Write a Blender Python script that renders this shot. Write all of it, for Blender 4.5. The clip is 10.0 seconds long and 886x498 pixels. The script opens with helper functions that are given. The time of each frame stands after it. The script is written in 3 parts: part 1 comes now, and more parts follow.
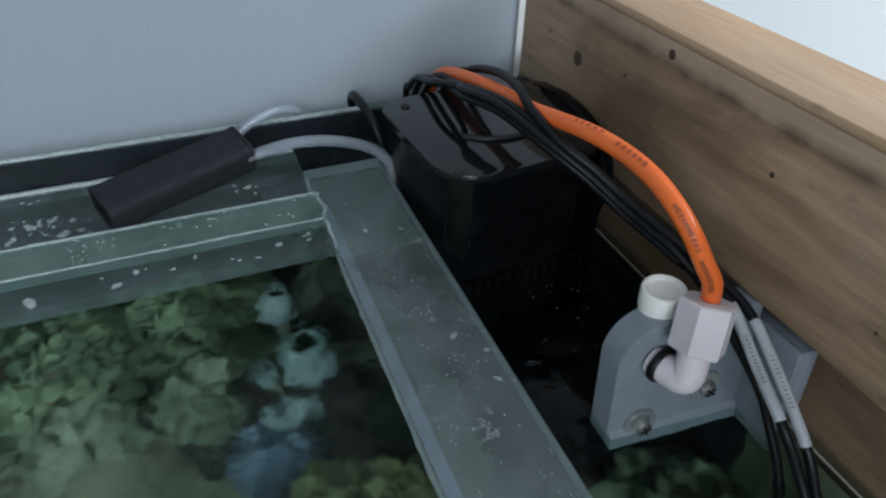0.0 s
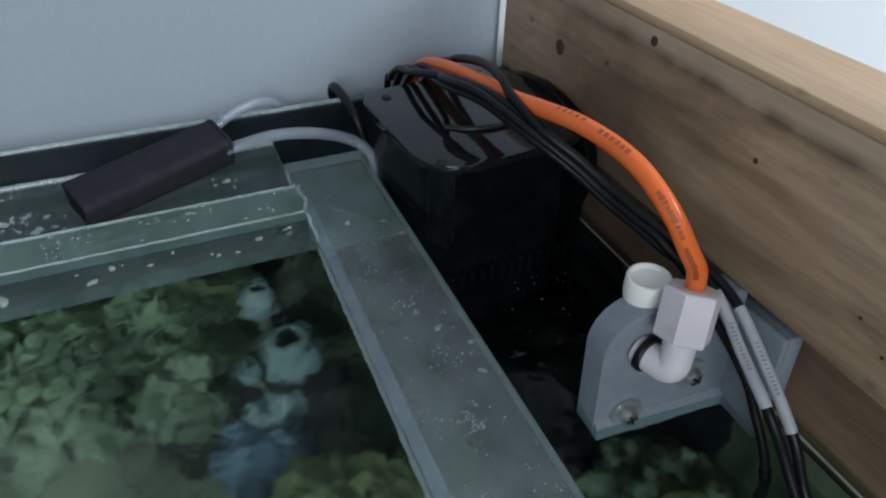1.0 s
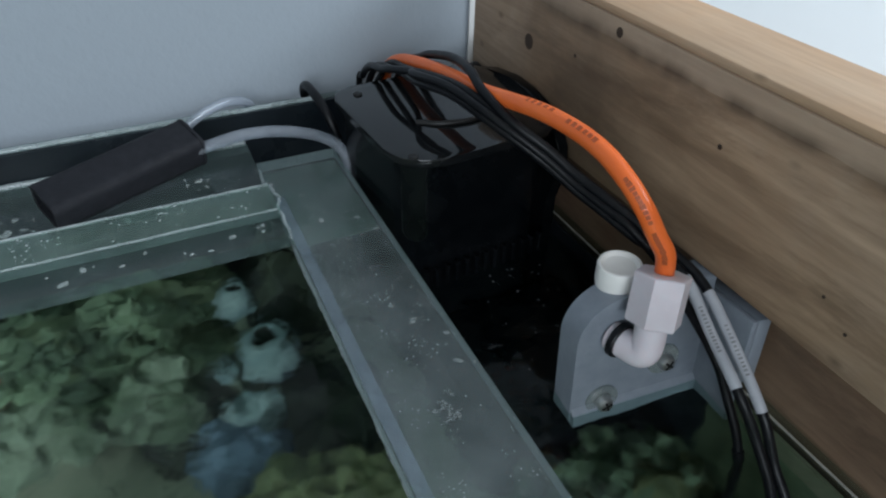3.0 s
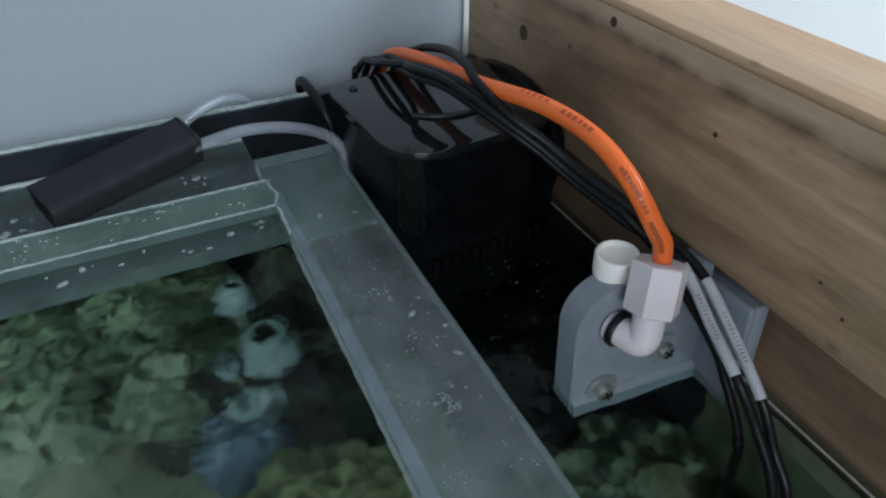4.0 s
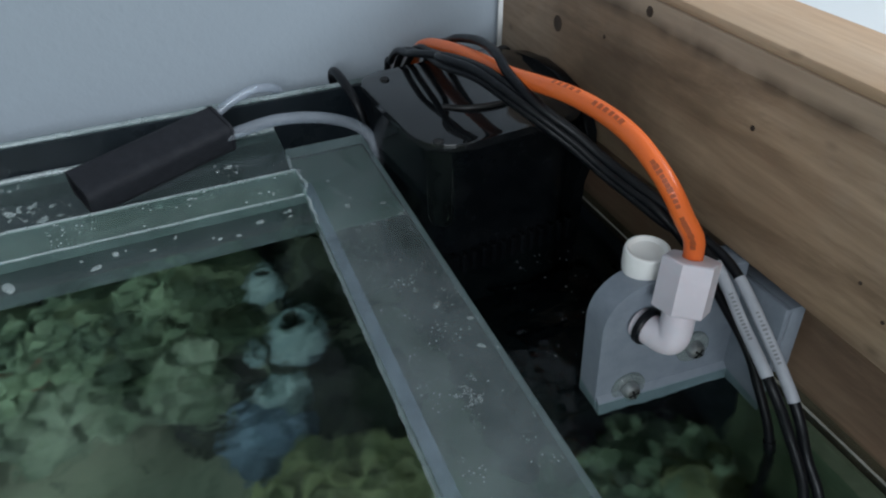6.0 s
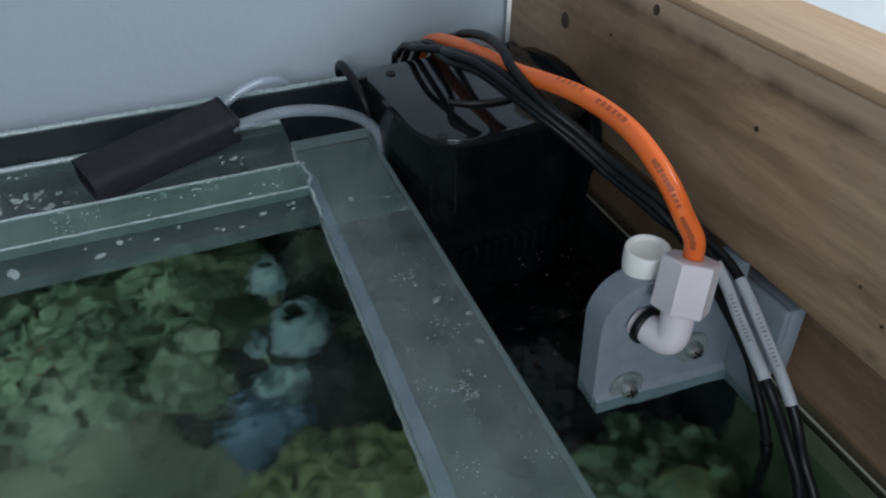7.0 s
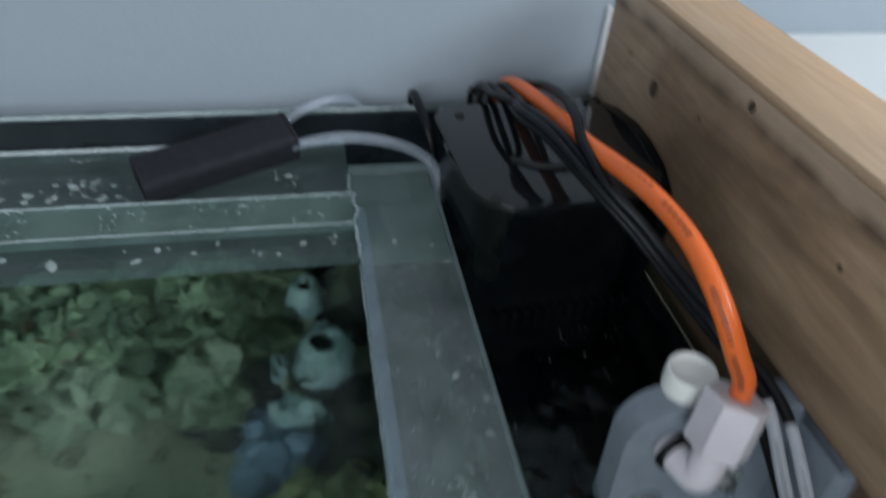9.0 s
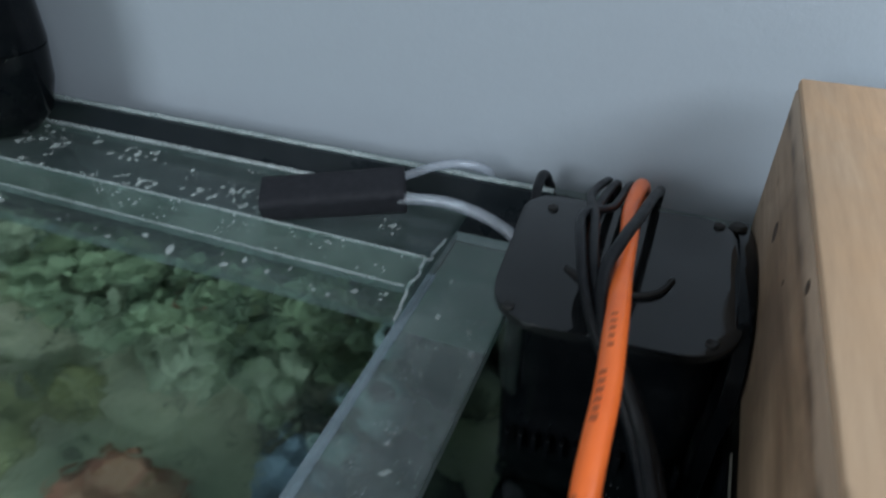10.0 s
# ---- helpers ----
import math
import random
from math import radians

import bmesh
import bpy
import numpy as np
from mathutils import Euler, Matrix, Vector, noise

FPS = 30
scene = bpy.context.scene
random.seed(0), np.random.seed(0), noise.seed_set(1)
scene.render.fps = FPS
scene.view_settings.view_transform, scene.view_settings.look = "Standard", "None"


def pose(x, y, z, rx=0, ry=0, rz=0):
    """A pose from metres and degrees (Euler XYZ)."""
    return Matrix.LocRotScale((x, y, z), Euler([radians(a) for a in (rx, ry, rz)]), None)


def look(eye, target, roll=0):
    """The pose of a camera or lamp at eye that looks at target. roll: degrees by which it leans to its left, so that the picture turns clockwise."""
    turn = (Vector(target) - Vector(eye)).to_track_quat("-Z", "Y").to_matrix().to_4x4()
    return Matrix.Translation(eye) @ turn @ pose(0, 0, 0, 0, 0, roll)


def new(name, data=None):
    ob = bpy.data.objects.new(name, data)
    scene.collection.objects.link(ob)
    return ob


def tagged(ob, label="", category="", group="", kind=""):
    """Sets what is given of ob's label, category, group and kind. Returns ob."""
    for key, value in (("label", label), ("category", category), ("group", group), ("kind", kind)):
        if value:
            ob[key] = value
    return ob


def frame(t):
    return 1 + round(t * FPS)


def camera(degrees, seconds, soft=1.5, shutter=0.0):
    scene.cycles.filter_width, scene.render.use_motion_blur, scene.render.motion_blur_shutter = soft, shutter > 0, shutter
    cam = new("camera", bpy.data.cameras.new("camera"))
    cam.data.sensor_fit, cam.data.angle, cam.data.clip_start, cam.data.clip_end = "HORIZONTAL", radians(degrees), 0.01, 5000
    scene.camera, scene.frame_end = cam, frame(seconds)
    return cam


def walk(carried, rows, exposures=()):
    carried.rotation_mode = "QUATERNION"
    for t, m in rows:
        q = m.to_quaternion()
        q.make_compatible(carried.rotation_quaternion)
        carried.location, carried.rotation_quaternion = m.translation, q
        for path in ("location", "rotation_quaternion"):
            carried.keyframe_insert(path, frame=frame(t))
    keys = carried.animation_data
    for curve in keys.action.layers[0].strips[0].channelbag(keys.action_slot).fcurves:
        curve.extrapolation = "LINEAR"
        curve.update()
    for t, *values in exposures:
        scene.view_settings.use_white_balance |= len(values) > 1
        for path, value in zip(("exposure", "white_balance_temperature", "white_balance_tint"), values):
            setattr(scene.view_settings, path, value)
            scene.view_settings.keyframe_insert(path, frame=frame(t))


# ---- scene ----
cam = camera(68.3, 10.0, soft=2.1, shutter=0.8)
PATH = [
    (0, (0.012, 0.007, 0.163), (0.612, 1.477, -1.053), 1.1),
    (0.5, (0.014, 0.008, 0.161), (0.646, 1.458, -1.063), 0.8),
    (1, (0.014, 0.008, 0.16), (0.648, 1.455, -1.067), 1.2),
    (1.5, (0.015, 0.01, 0.158), (0.645, 1.46, -1.065), 1.3),
    (2, (0.015, 0.01, 0.158), (0.655, 1.462, -1.059), 1.2),
    (2.5, (0.015, 0.007, 0.157), (0.637, 1.449, -1.081), 0.2),
    (3, (0.015, 0.004, 0.158), (0.705, 1.432, -1.061), 1.1),
    (4.5, (0.016, 0.003, 0.158), (0.69, 1.421, -1.081), -0.3),
    (5, (0.016, 0.003, 0.156), (0.681, 1.425, -1.083), -0.3),
    (5.5, (0.017, 0.003, 0.156), (0.629, 1.448, -1.083), -1.3),
    (7, (0.021, 0.001, 0.156), (0.576, 1.457, -1.099), -0.6),
    (7.5, (0.02, 0.002, 0.155), (0.579, 1.459, -1.096), -0.4),
    (8, (0.021, 0.001, 0.155), (0.565, 1.465, -1.094), -1.0),
    (8.5, (0.021, 0.003, 0.157), (0.569, 1.427, -1.136), 2.3),
    (8.8, (0.022, 0.02, 0.168), (0.519, 1.457, -1.13), 4.7),
    (9, (0.038, 0.023, 0.168), (0.393, 1.522, -1.108), 4.7),
    (9.1, (0.046, 0.024, 0.163), (0.322, 1.58, -1.063), 4.0),
    (9.2, (0.058, 0.023, 0.168), (0.216, 1.605, -1.046), 3.6),
    (9.3, (0.071, 0.026, 0.168), (0.131, 1.627, -1.029), 3.8),
    (9.4, (0.089, 0.03, 0.168), (-0.005, 1.643, -1.01), 4.2),
    (9.5, (0.099, 0.034, 0.169), (-0.063, 1.645, -1.005), 5.3),
    (9.6, (0.109, 0.036, 0.165), (-0.199, 1.644, -0.983), 4.4),
    (9.7, (0.118, 0.038, 0.169), (-0.306, 1.605, -0.999), 2.9),
    (9.8, (0.127, 0.041, 0.17), (-0.395, 1.571, -1.008), 1.7),
    (10, (0.138, 0.051, 0.173), (-0.465, 1.546, -1.012), -0.5),
]
walk(cam, [(t, look(eye, target, roll)) for t, eye, target, roll in PATH], exposures=[(0.0, 0.0), (3.0, 0.0), (5.0, 0.0), (7.0, -0.08), (8.3, -0.08), (9.2, 0.0), (10.0, -0.03)])

# ---- light ----
world = bpy.data.worlds.new("daylight")
scene.world = world
world.use_nodes = True
wn = world.node_tree
sky = wn.nodes.new("ShaderNodeTexSky")
sky.sky_type, sky.sun_disc = "NISHITA", False
sky.sun_elevation, sky.sun_rotation = radians(35), radians(200)
wn.links.new(sky.outputs[0], wn.nodes["Background"].inputs[0])
wn.nodes["Background"].inputs[1].default_value = 0.10


def area_lamp(name, m, sx, sy, power, colour):
    lamp = bpy.data.lights.new(name, "AREA")
    lamp.shape, lamp.size, lamp.size_y, lamp.energy, lamp.color = "RECTANGLE", sx, sy, power, colour
    ob = new(name, lamp)
    ob.matrix_world = m
    return ob


area_lamp("window_light_right", look((1.50, -0.55, 1.02), (0.0, 0.25, 0.10)), 1.1, 0.65, 36.0, (0.84, 0.92, 1.0))
area_lamp("fill_light_front", look((-1.15, -2.35, 0.95), (0.1, 0.2, 0.1)), 1.4, 1.0, 36.0, (0.80, 0.90, 1.0))


# ---- materials ----
class Mat:
    """A node material with short helpers."""

    def __init__(self, name):
        self.m = bpy.data.materials.new(name)
        self.m.use_nodes = True
        self.t = self.m.node_tree
        self.n, self.l = self.t.nodes, self.t.links
        self.b = self.n["Principled BSDF"]
        self.out = self.n["Material Output"]
        self.co = self.n.new("ShaderNodeTexCoord").outputs["Object"]

    def put(self, socket, v):
        if isinstance(v, bpy.types.NodeSocket):
            self.l.new(v, socket)
        else:
            socket.default_value = v

    def mapped(self, scale=(1, 1, 1), turn=(0, 0, 0)):
        n = self.n.new("ShaderNodeMapping")
        self.l.new(self.co, n.inputs["Vector"])
        n.inputs["Scale"].default_value, n.inputs["Rotation"].default_value = scale, turn
        return n.outputs[0]

    def noise(self, scale, detail=4.0, rough=0.6, vec=None, distort=0.0):
        n = self.n.new("ShaderNodeTexNoise")
        self.l.new(vec or self.co, n.inputs["Vector"])
        n.inputs["Scale"].default_value, n.inputs["Detail"].default_value = scale, detail
        n.inputs["Roughness"].default_value, n.inputs["Distortion"].default_value = rough, distort
        return n.outputs["Fac"]

    def voronoi(self, scale, feature="F1", vec=None):
        n = self.n.new("ShaderNodeTexVoronoi")
        n.feature = feature
        self.l.new(vec or self.co, n.inputs["Vector"])
        n.inputs["Scale"].default_value = scale
        return n.outputs["Distance"]

    def ramp(self, fac, *stops):
        n = self.n.new("ShaderNodeValToRGB")
        self.l.new(fac, n.inputs[0])
        e = n.color_ramp.elements
        while len(e) < len(stops):
            e.new(0.5)
        for k, (p, c) in zip(e, stops):
            k.position = p
            k.color = (*c, 1) if isinstance(c, tuple) else (c, c, c, 1)
        return n.outputs[0]

    def mix(self, fac, a, b, mode="MIX"):
        n = self.n.new("ShaderNodeMix")
        n.data_type, n.blend_type = "RGBA", mode
        self.put(n.inputs[0], fac)
        for s, v in ((n.inputs[6], a), (n.inputs[7], b)):
            self.put(s, (*v, 1) if isinstance(v, tuple) else v)
        return n.outputs[2]

    def math(self, op, a, b=0.0, c=0.0):
        n = self.n.new("ShaderNodeMath")
        n.operation = op
        for s, v in zip(n.inputs, (a, b, c)):
            self.put(s, v)
        return n.outputs[0]

    def bump(self, height, strength, distance):
        n = self.n.new("ShaderNodeBump")
        n.inputs["Strength"].default_value, n.inputs["Distance"].default_value = strength, distance
        self.l.new(height, n.inputs["Height"])
        return n.outputs[0]

    def set(self, colour=None, rough=None, normal=None, **more):
        if colour is not None:
            self.put(self.b.inputs["Base Color"], (*colour, 1) if isinstance(colour, tuple) else colour)
        if rough is not None:
            self.put(self.b.inputs["Roughness"], rough)
        if normal is not None:
            self.l.new(normal, self.b.inputs["Normal"])
        for k, v in more.items():
            self.put(self.b.inputs[k.replace("_", " ")], v)
        return self.m


def paint(name, a, b, scale=3.0, rough=0.7, fine=400.0, bump=0.0002, **more):
    m = Mat(name)
    return m.set(m.mix(m.noise(scale, 3), a, b), m.ramp(m.noise(scale * 9), (0.3, rough - 0.06), (0.7, rough + 0.06)), m.bump(m.noise(fine, 2), 0.5, bump), **more)


def plastic(name, a, b, rough, scale=120.0, bump=0.00008, **more):
    m = Mat(name)
    col = m.mix(m.ramp(m.noise(scale, 5), (0.35, 0.0), (0.75, 1.0)), a, b)
    return m.set(col, m.ramp(m.noise(scale * 0.6, 5), (0.3, max(0.02, rough - 0.05)), (0.75, rough + 0.1)), m.bump(m.noise(scale * 8, 2), 0.4, bump), **more)


WALL = paint("wall_paint", (0.270, 0.311, 0.352), (0.290, 0.331, 0.370), 2.0, 0.75, 260, 0.0003)
WHITE = paint("white_paint", (0.78, 0.79, 0.78), (0.84, 0.84, 0.83), 4.0, 0.55)
LIT_STRIP = paint("lit_strip_tone", (0.68, 0.69, 0.69), (0.74, 0.75, 0.74), 4.0, 0.6)
ROOM = paint("room_paint", (0.62, 0.62, 0.60), (0.68, 0.68, 0.66), 0.8, 0.8)
FLOORING = paint("floor_vinyl", (0.24, 0.20, 0.16), (0.32, 0.27, 0.21), 2.0, 0.5)


def timber(name, dark, light, stain, worn, crack=0.0, grime=0.75, soiled=None):
    """Sawn softwood, grain along y, with soft blotches, small knots and, at a height, a weathered crack."""
    m = Mat(name)
    rings = m.noise(7, 4, 0.55, m.mapped((6.0, 0.7, 6.0)), 0.8)
    fibre = m.noise(70, 4, 0.7, m.mapped((5.0, 0.35, 5.0)), 0.3)
    blotch = m.noise(17, 5, 0.6, m.mapped((1, 0.7, 1)), 0.5)
    dirt = m.noise(45, 6, 0.7, m.mapped((1.1, 0.20, 1.1)), 0.5)
    col = m.mix(m.ramp(rings, (0.30, 0.0), (0.70, 1.0)), dark, light)
    col = m.mix(m.math("MULTIPLY", m.ramp(blotch, (0.45, 0.0), (0.68, 1.0)), worn), col, stain)
    col = m.mix(m.ramp(dirt, (0.33, grime), (0.50, 0.0)), col, tuple(c * 0.5 for c in dark))
    col = m.mix(m.ramp(fibre, (0.36, 0.35), (0.62, 0.0)), col, tuple(c * 0.75 for c in dark))
    streak = m.noise(9, 6, 0.68, m.mapped((4.6, 0.42, 4.6), (0.05, 0, 0)), 0.7)
    col = m.mix(m.ramp(streak, (0.34, grime * 0.65), (0.54, 0.0)), col, tuple(c * 0.6 for c in dark))
    knots = m.voronoi(42, "F1", m.mapped((1.0, 0.6, 1.0)))
    col = m.mix(m.ramp(knots, (0.015, 0.6), (0.085, 0.0)), col, tuple(c * 0.4 for c in dark))
    if crack:
        sep = m.n.new("ShaderNodeSeparateXYZ")
        m.l.new(m.co, sep.inputs[0])
        level = m.math("ADD", sep.outputs[2], m.math("MULTIPLY", m.math("SUBTRACT", m.noise(22, 3, 0.5, m.mapped((0, 1, 0))), 0.5), 0.004))
        gap = m.math("ABSOLUTE", m.math("SUBTRACT", level, crack))
        line = m.math("MULTIPLY", m.ramp(gap, (0.0003, 0.8), (0.0016, 0.0)), m.ramp(m.noise(60, 2, 0.5, m.mapped((0, 1, 0))), (0.35, 0.2), (0.6, 1.0)))
        above = m.math("GREATER_THAN", level, crack)
        col = m.mix(m.math("MULTIPLY", above, 0.45), col, stain)
        col = m.mix(line, col, tuple(c * 0.3 for c in dark))
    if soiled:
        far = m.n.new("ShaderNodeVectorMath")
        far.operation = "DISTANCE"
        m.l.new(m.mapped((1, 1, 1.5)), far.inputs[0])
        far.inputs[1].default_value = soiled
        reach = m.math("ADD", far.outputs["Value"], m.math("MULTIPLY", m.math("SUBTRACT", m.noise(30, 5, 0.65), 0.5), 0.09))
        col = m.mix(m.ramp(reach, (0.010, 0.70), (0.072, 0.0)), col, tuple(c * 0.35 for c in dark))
    height = m.math("ADD", m.math("MULTIPLY", fibre, 0.6), dirt)
    return m.set(col, m.ramp(blotch, (0.3, 0.6), (0.7, 0.8)), m.bump(height, 0.5, 0.0004))


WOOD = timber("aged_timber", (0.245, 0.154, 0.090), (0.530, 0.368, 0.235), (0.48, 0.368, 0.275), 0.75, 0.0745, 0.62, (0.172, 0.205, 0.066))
WOOD_TOP = timber("planed_timber", (0.45, 0.295, 0.180), (0.57, 0.405, 0.272), (0.57, 0.345, 0.19), 0.7, 0.0, 0.08)
WOOD_LOW = timber("shaded_shelf_timber", (0.15, 0.094, 0.058), (0.26, 0.175, 0.112), (0.18, 0.092, 0.052), 0.6)

BLACK_GLOSS = plastic("black_acrylic", (0.006, 0.007, 0.008), (0.012, 0.013, 0.014), 0.05, 60, 0.00003)
BLACK_BODY = plastic("black_wet_plastic", (0.002, 0.003, 0.004), (0.006, 0.007, 0.008), 0.12, 90, Specular_IOR_Level=0.12)
HOLE = plastic("dark_knot", (0.035, 0.022, 0.014), (0.07, 0.045, 0.03), 0.8)
BLACK_FILM = plastic("black_backing_film", (0.006, 0.009, 0.012), (0.013, 0.017, 0.021), 0.30, 40, Specular_IOR_Level=0.24)
BLACK_SCREW = plastic("black_nylon", (0.004, 0.004, 0.004), (0.008, 0.008, 0.008), 0.5)
RUBBER = plastic("black_cable_sheath", (0.003, 0.0035, 0.005), (0.008, 0.009, 0.011), 0.40, 200, Specular_IOR_Level=0.25)
FOAM = plastic("black_foam_rubber", (0.005, 0.006, 0.009), (0.011, 0.012, 0.016), 0.75, 300, 0.0003, Specular_IOR_Level=0.3)
ORANGE = plastic("orange_tubing", (0.80, 0.145, 0.028), (0.86, 0.175, 0.036), 0.33, 90)
ORANGE_INK = plastic("brown_print", (0.30, 0.060, 0.016), (0.52, 0.105, 0.026), 0.5, 2500)
LABEL = plastic("white_sleeve", (0.36, 0.375, 0.41), (0.44, 0.455, 0.49), 0.45)
EDGE_TAN = plastic("edge_glint_tan", (0.34, 0.33, 0.28), (0.48, 0.46, 0.40), 0.4, 200)
LABEL_INK = plastic("grey_ink", (0.14, 0.14, 0.15), (0.34, 0.34, 0.35), 0.5, 2500)
NYLON = plastic("white_nylon", (0.62, 0.57, 0.61), (0.70, 0.65, 0.69), 0.55, 80, 0.00008, Subsurface_Weight=0.35, Subsurface_Radius=(0.004, 0.0025, 0.0025))
CAP_WHITE = plastic("white_cap_plastic", (0.80, 0.79, 0.76), (0.86, 0.85, 0.82), 0.42, 90)
GREY_PRINT = plastic("grey_printed_plastic", (0.19, 0.218, 0.255), (0.235, 0.265, 0.305), 0.45, 160, 0.0001)
STEEL = plastic("stainless_steel", (0.55, 0.56, 0.56), (0.70, 0.70, 0.68), 0.38, 300, 0.00005, Metallic=1.0)


def glassy(name, tint, haze, low, high, scale, rough=0.06, extra=None):
    """Clear sheet: tinted transmission, gloss by Fresnel, and haze: dried-on limescale, in BAND and SIDE_EDGE the light
    on an edge.
    """
    m = Mat(name)
    clear = m.n.new("ShaderNodeBsdfTransparent")
    clear.inputs[0].default_value = (*tint, 1)
    gloss = m.n.new("ShaderNodeBsdfGlossy")
    gloss.inputs["Roughness"].default_value = rough
    ior = extra or 1.5
    normal_gloss = ((ior - 1) / (ior + 1)) ** 2
    slant = m.n.new("ShaderNodeLayerWeight")
    slant.inputs["Blend"].default_value = 0.5
    fres = m.math("MULTIPLY_ADD", m.math("POWER", slant.outputs["Facing"], 5.0), 1 - normal_gloss, normal_gloss)
    sheet = m.n.new("ShaderNodeMixShader")
    m.l.new(fres, sheet.inputs[0])
    m.l.new(clear.outputs[0], sheet.inputs[1])
    m.l.new(gloss.outputs[0], sheet.inputs[2])
    cloud = m.ramp(m.noise(scale, 6, 0.62), (0.3, low), (0.75, high))
    specks = m.ramp(m.noise(scale * 14, 3, 0.7), (0.66, 0.0), (0.74, 0.35))
    m.set(m.mix(m.noise(scale * 3, 3), haze, tuple(c * 0.86 for c in haze)), 0.5)
    m.b.inputs["Specular IOR Level"].default_value = 0.2
    both = m.n.new("ShaderNodeMixShader")
    m.l.new(m.math("MINIMUM", m.math("ADD", cloud, specks), 0.95), both.inputs[0])
    m.l.new(sheet.outputs[0], both.inputs[1])
    m.l.new(m.b.outputs[0], both.inputs[2])
    m.l.new(both.outputs[0], m.out.inputs[0])
    return m.m


GLASS = glassy("brace_glass", (0.80, 0.88, 0.85), (0.26, 0.33, 0.33), 0.04, 0.13, 30, 0.12)
GLASS_UPPER = glassy("green_strip_glass", (0.74, 0.86, 0.80), (0.26, 0.34, 0.31), 0.05, 0.25, 55, 0.12)
GLASS_HAZY = glassy("hazy_brace_glass", (0.72, 0.80, 0.78), (0.255, 0.295, 0.30), 0.10, 0.40, 60, 0.12)
GLASS_EDGE = glassy("ground_glass_edge", (0.62, 0.78, 0.72), (0.22, 0.30, 0.31), 0.10, 0.28, 60, 0.2)
PAD = glassy("green_silicone", (0.60, 0.76, 0.68), (0.26, 0.37, 0.32), 0.60, 0.80, 70, 0.2)
BAND = glassy("seen_edge_band", (0.80, 0.86, 0.90), (0.33, 0.39, 0.44), 0.10, 0.26, 120, 0.25)
SIDE_EDGE = glassy("lit_glass_edge", (0.62, 0.76, 0.74), (0.40, 0.48, 0.50), 0.40, 0.62, 60, 0.2)
PANE = glassy("tank_glass", (0.86, 0.92, 0.89), (0.3, 0.36, 0.33), 0.0, 0.05, 20)
ACRYLIC = glassy("clear_acrylic", (0.86, 0.90, 0.88), (0.2, 0.24, 0.22), 0.0, 0.02, 40, 0.3, 1.18)
SILICONE = glassy("clear_silicone", (0.80, 0.84, 0.84), (0.46, 0.52, 0.53), 0.24, 0.52, 90, 0.2)
WASHER = glassy("frosted_washer", (0.82, 0.86, 0.85), (0.36, 0.40, 0.40), 0.25, 0.5, 90, 0.1)
CLEAR_TUBE = glassy("clear_vinyl_tube", (0.84, 0.88, 0.92), (0.46, 0.50, 0.56), 0.18, 0.34, 60, 0.10)
DROPLET = glassy("water_drop", (0.90, 0.94, 0.93), (0.65, 0.70, 0.70), 0.12, 0.4, 300, 0.03)
SALT = paint("salt_crust", (0.20, 0.23, 0.23), (0.30, 0.33, 0.33), 200, 0.6, 1500, 0.0002)


def water_material():
    m = Mat("water")
    ripples = m.math("ADD", m.noise(28, 2, 0.5, None, 0.4), m.math("MULTIPLY", m.noise(75, 2, 0.5), 0.35))
    nor = m.bump(ripples, 0.6, 0.008)
    bend = m.n.new("ShaderNodeBsdfRefraction")
    bend.inputs["Color"].default_value, bend.inputs["Roughness"].default_value, bend.inputs["IOR"].default_value = (0.73, 0.90, 0.85, 1), 0.27, 1.333
    gloss = m.n.new("ShaderNodeBsdfGlossy")
    gloss.inputs["Roughness"].default_value = 0.02
    fres = m.n.new("ShaderNodeFresnel")
    fres.inputs[0].default_value = 1.333
    mix = m.n.new("ShaderNodeMixShader")
    for s in (bend.inputs["Normal"], gloss.inputs["Normal"], fres.inputs["Normal"]):
        m.l.new(nor, s)
    m.l.new(fres.outputs[0], mix.inputs[0])
    m.l.new(bend.outputs[0], mix.inputs[1])
    m.l.new(gloss.outputs[0], mix.inputs[2])
    m.l.new(mix.outputs[0], m.out.inputs[0])
    return m.m


WATER = water_material()


def living(name, a, b, c, scale, rough=0.75, bump=0.0015):
    m = Mat(name)
    col = m.mix(m.ramp(m.noise(scale, 5, 0.6, None, 0.6), (0.35, 0.0), (0.65, 1.0)), a, b)
    col = m.mix(m.ramp(m.noise(scale * 0.45, 4, 0.6), (0.55, 0.0), (0.68, 1.0)), col, c)
    return m.set(col, rough, m.bump(m.noise(scale * 3, 4), 0.8, bump))


ROCK = living("algae_rock", (0.06, 0.085, 0.045), (0.17, 0.20, 0.115), (0.035, 0.05, 0.03), 40)
ROCK_RED = living("coralline_rock", (0.20, 0.055, 0.035), (0.24, 0.16, 0.10), (0.23, 0.07, 0.045), 36)
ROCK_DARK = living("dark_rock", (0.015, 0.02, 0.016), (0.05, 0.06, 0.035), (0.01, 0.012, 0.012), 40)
ROCK_OLIVE = living("olive_rock", (0.075, 0.085, 0.035), (0.165, 0.17, 0.085), (0.035, 0.045, 0.02), 50)
CORAL_GREEN = living("green_coral", (0.058, 0.086, 0.052), (0.155, 0.198, 0.122), (0.032, 0.050, 0.028), 34)
CORAL_PALE = living("pale_coral", (0.115, 0.143, 0.098), (0.228, 0.255, 0.186), (0.075, 0.105, 0.06), 36)
CORAL_YELLOW = living("yellow_green_coral", (0.12, 0.14, 0.06), (0.27, 0.28, 0.14), (0.07, 0.085, 0.035), 60)
CORAL_BLUE = living("blue_grey_sponge", (0.12, 0.19, 0.21), (0.31, 0.38, 0.38), (0.06, 0.09, 0.13), 45)
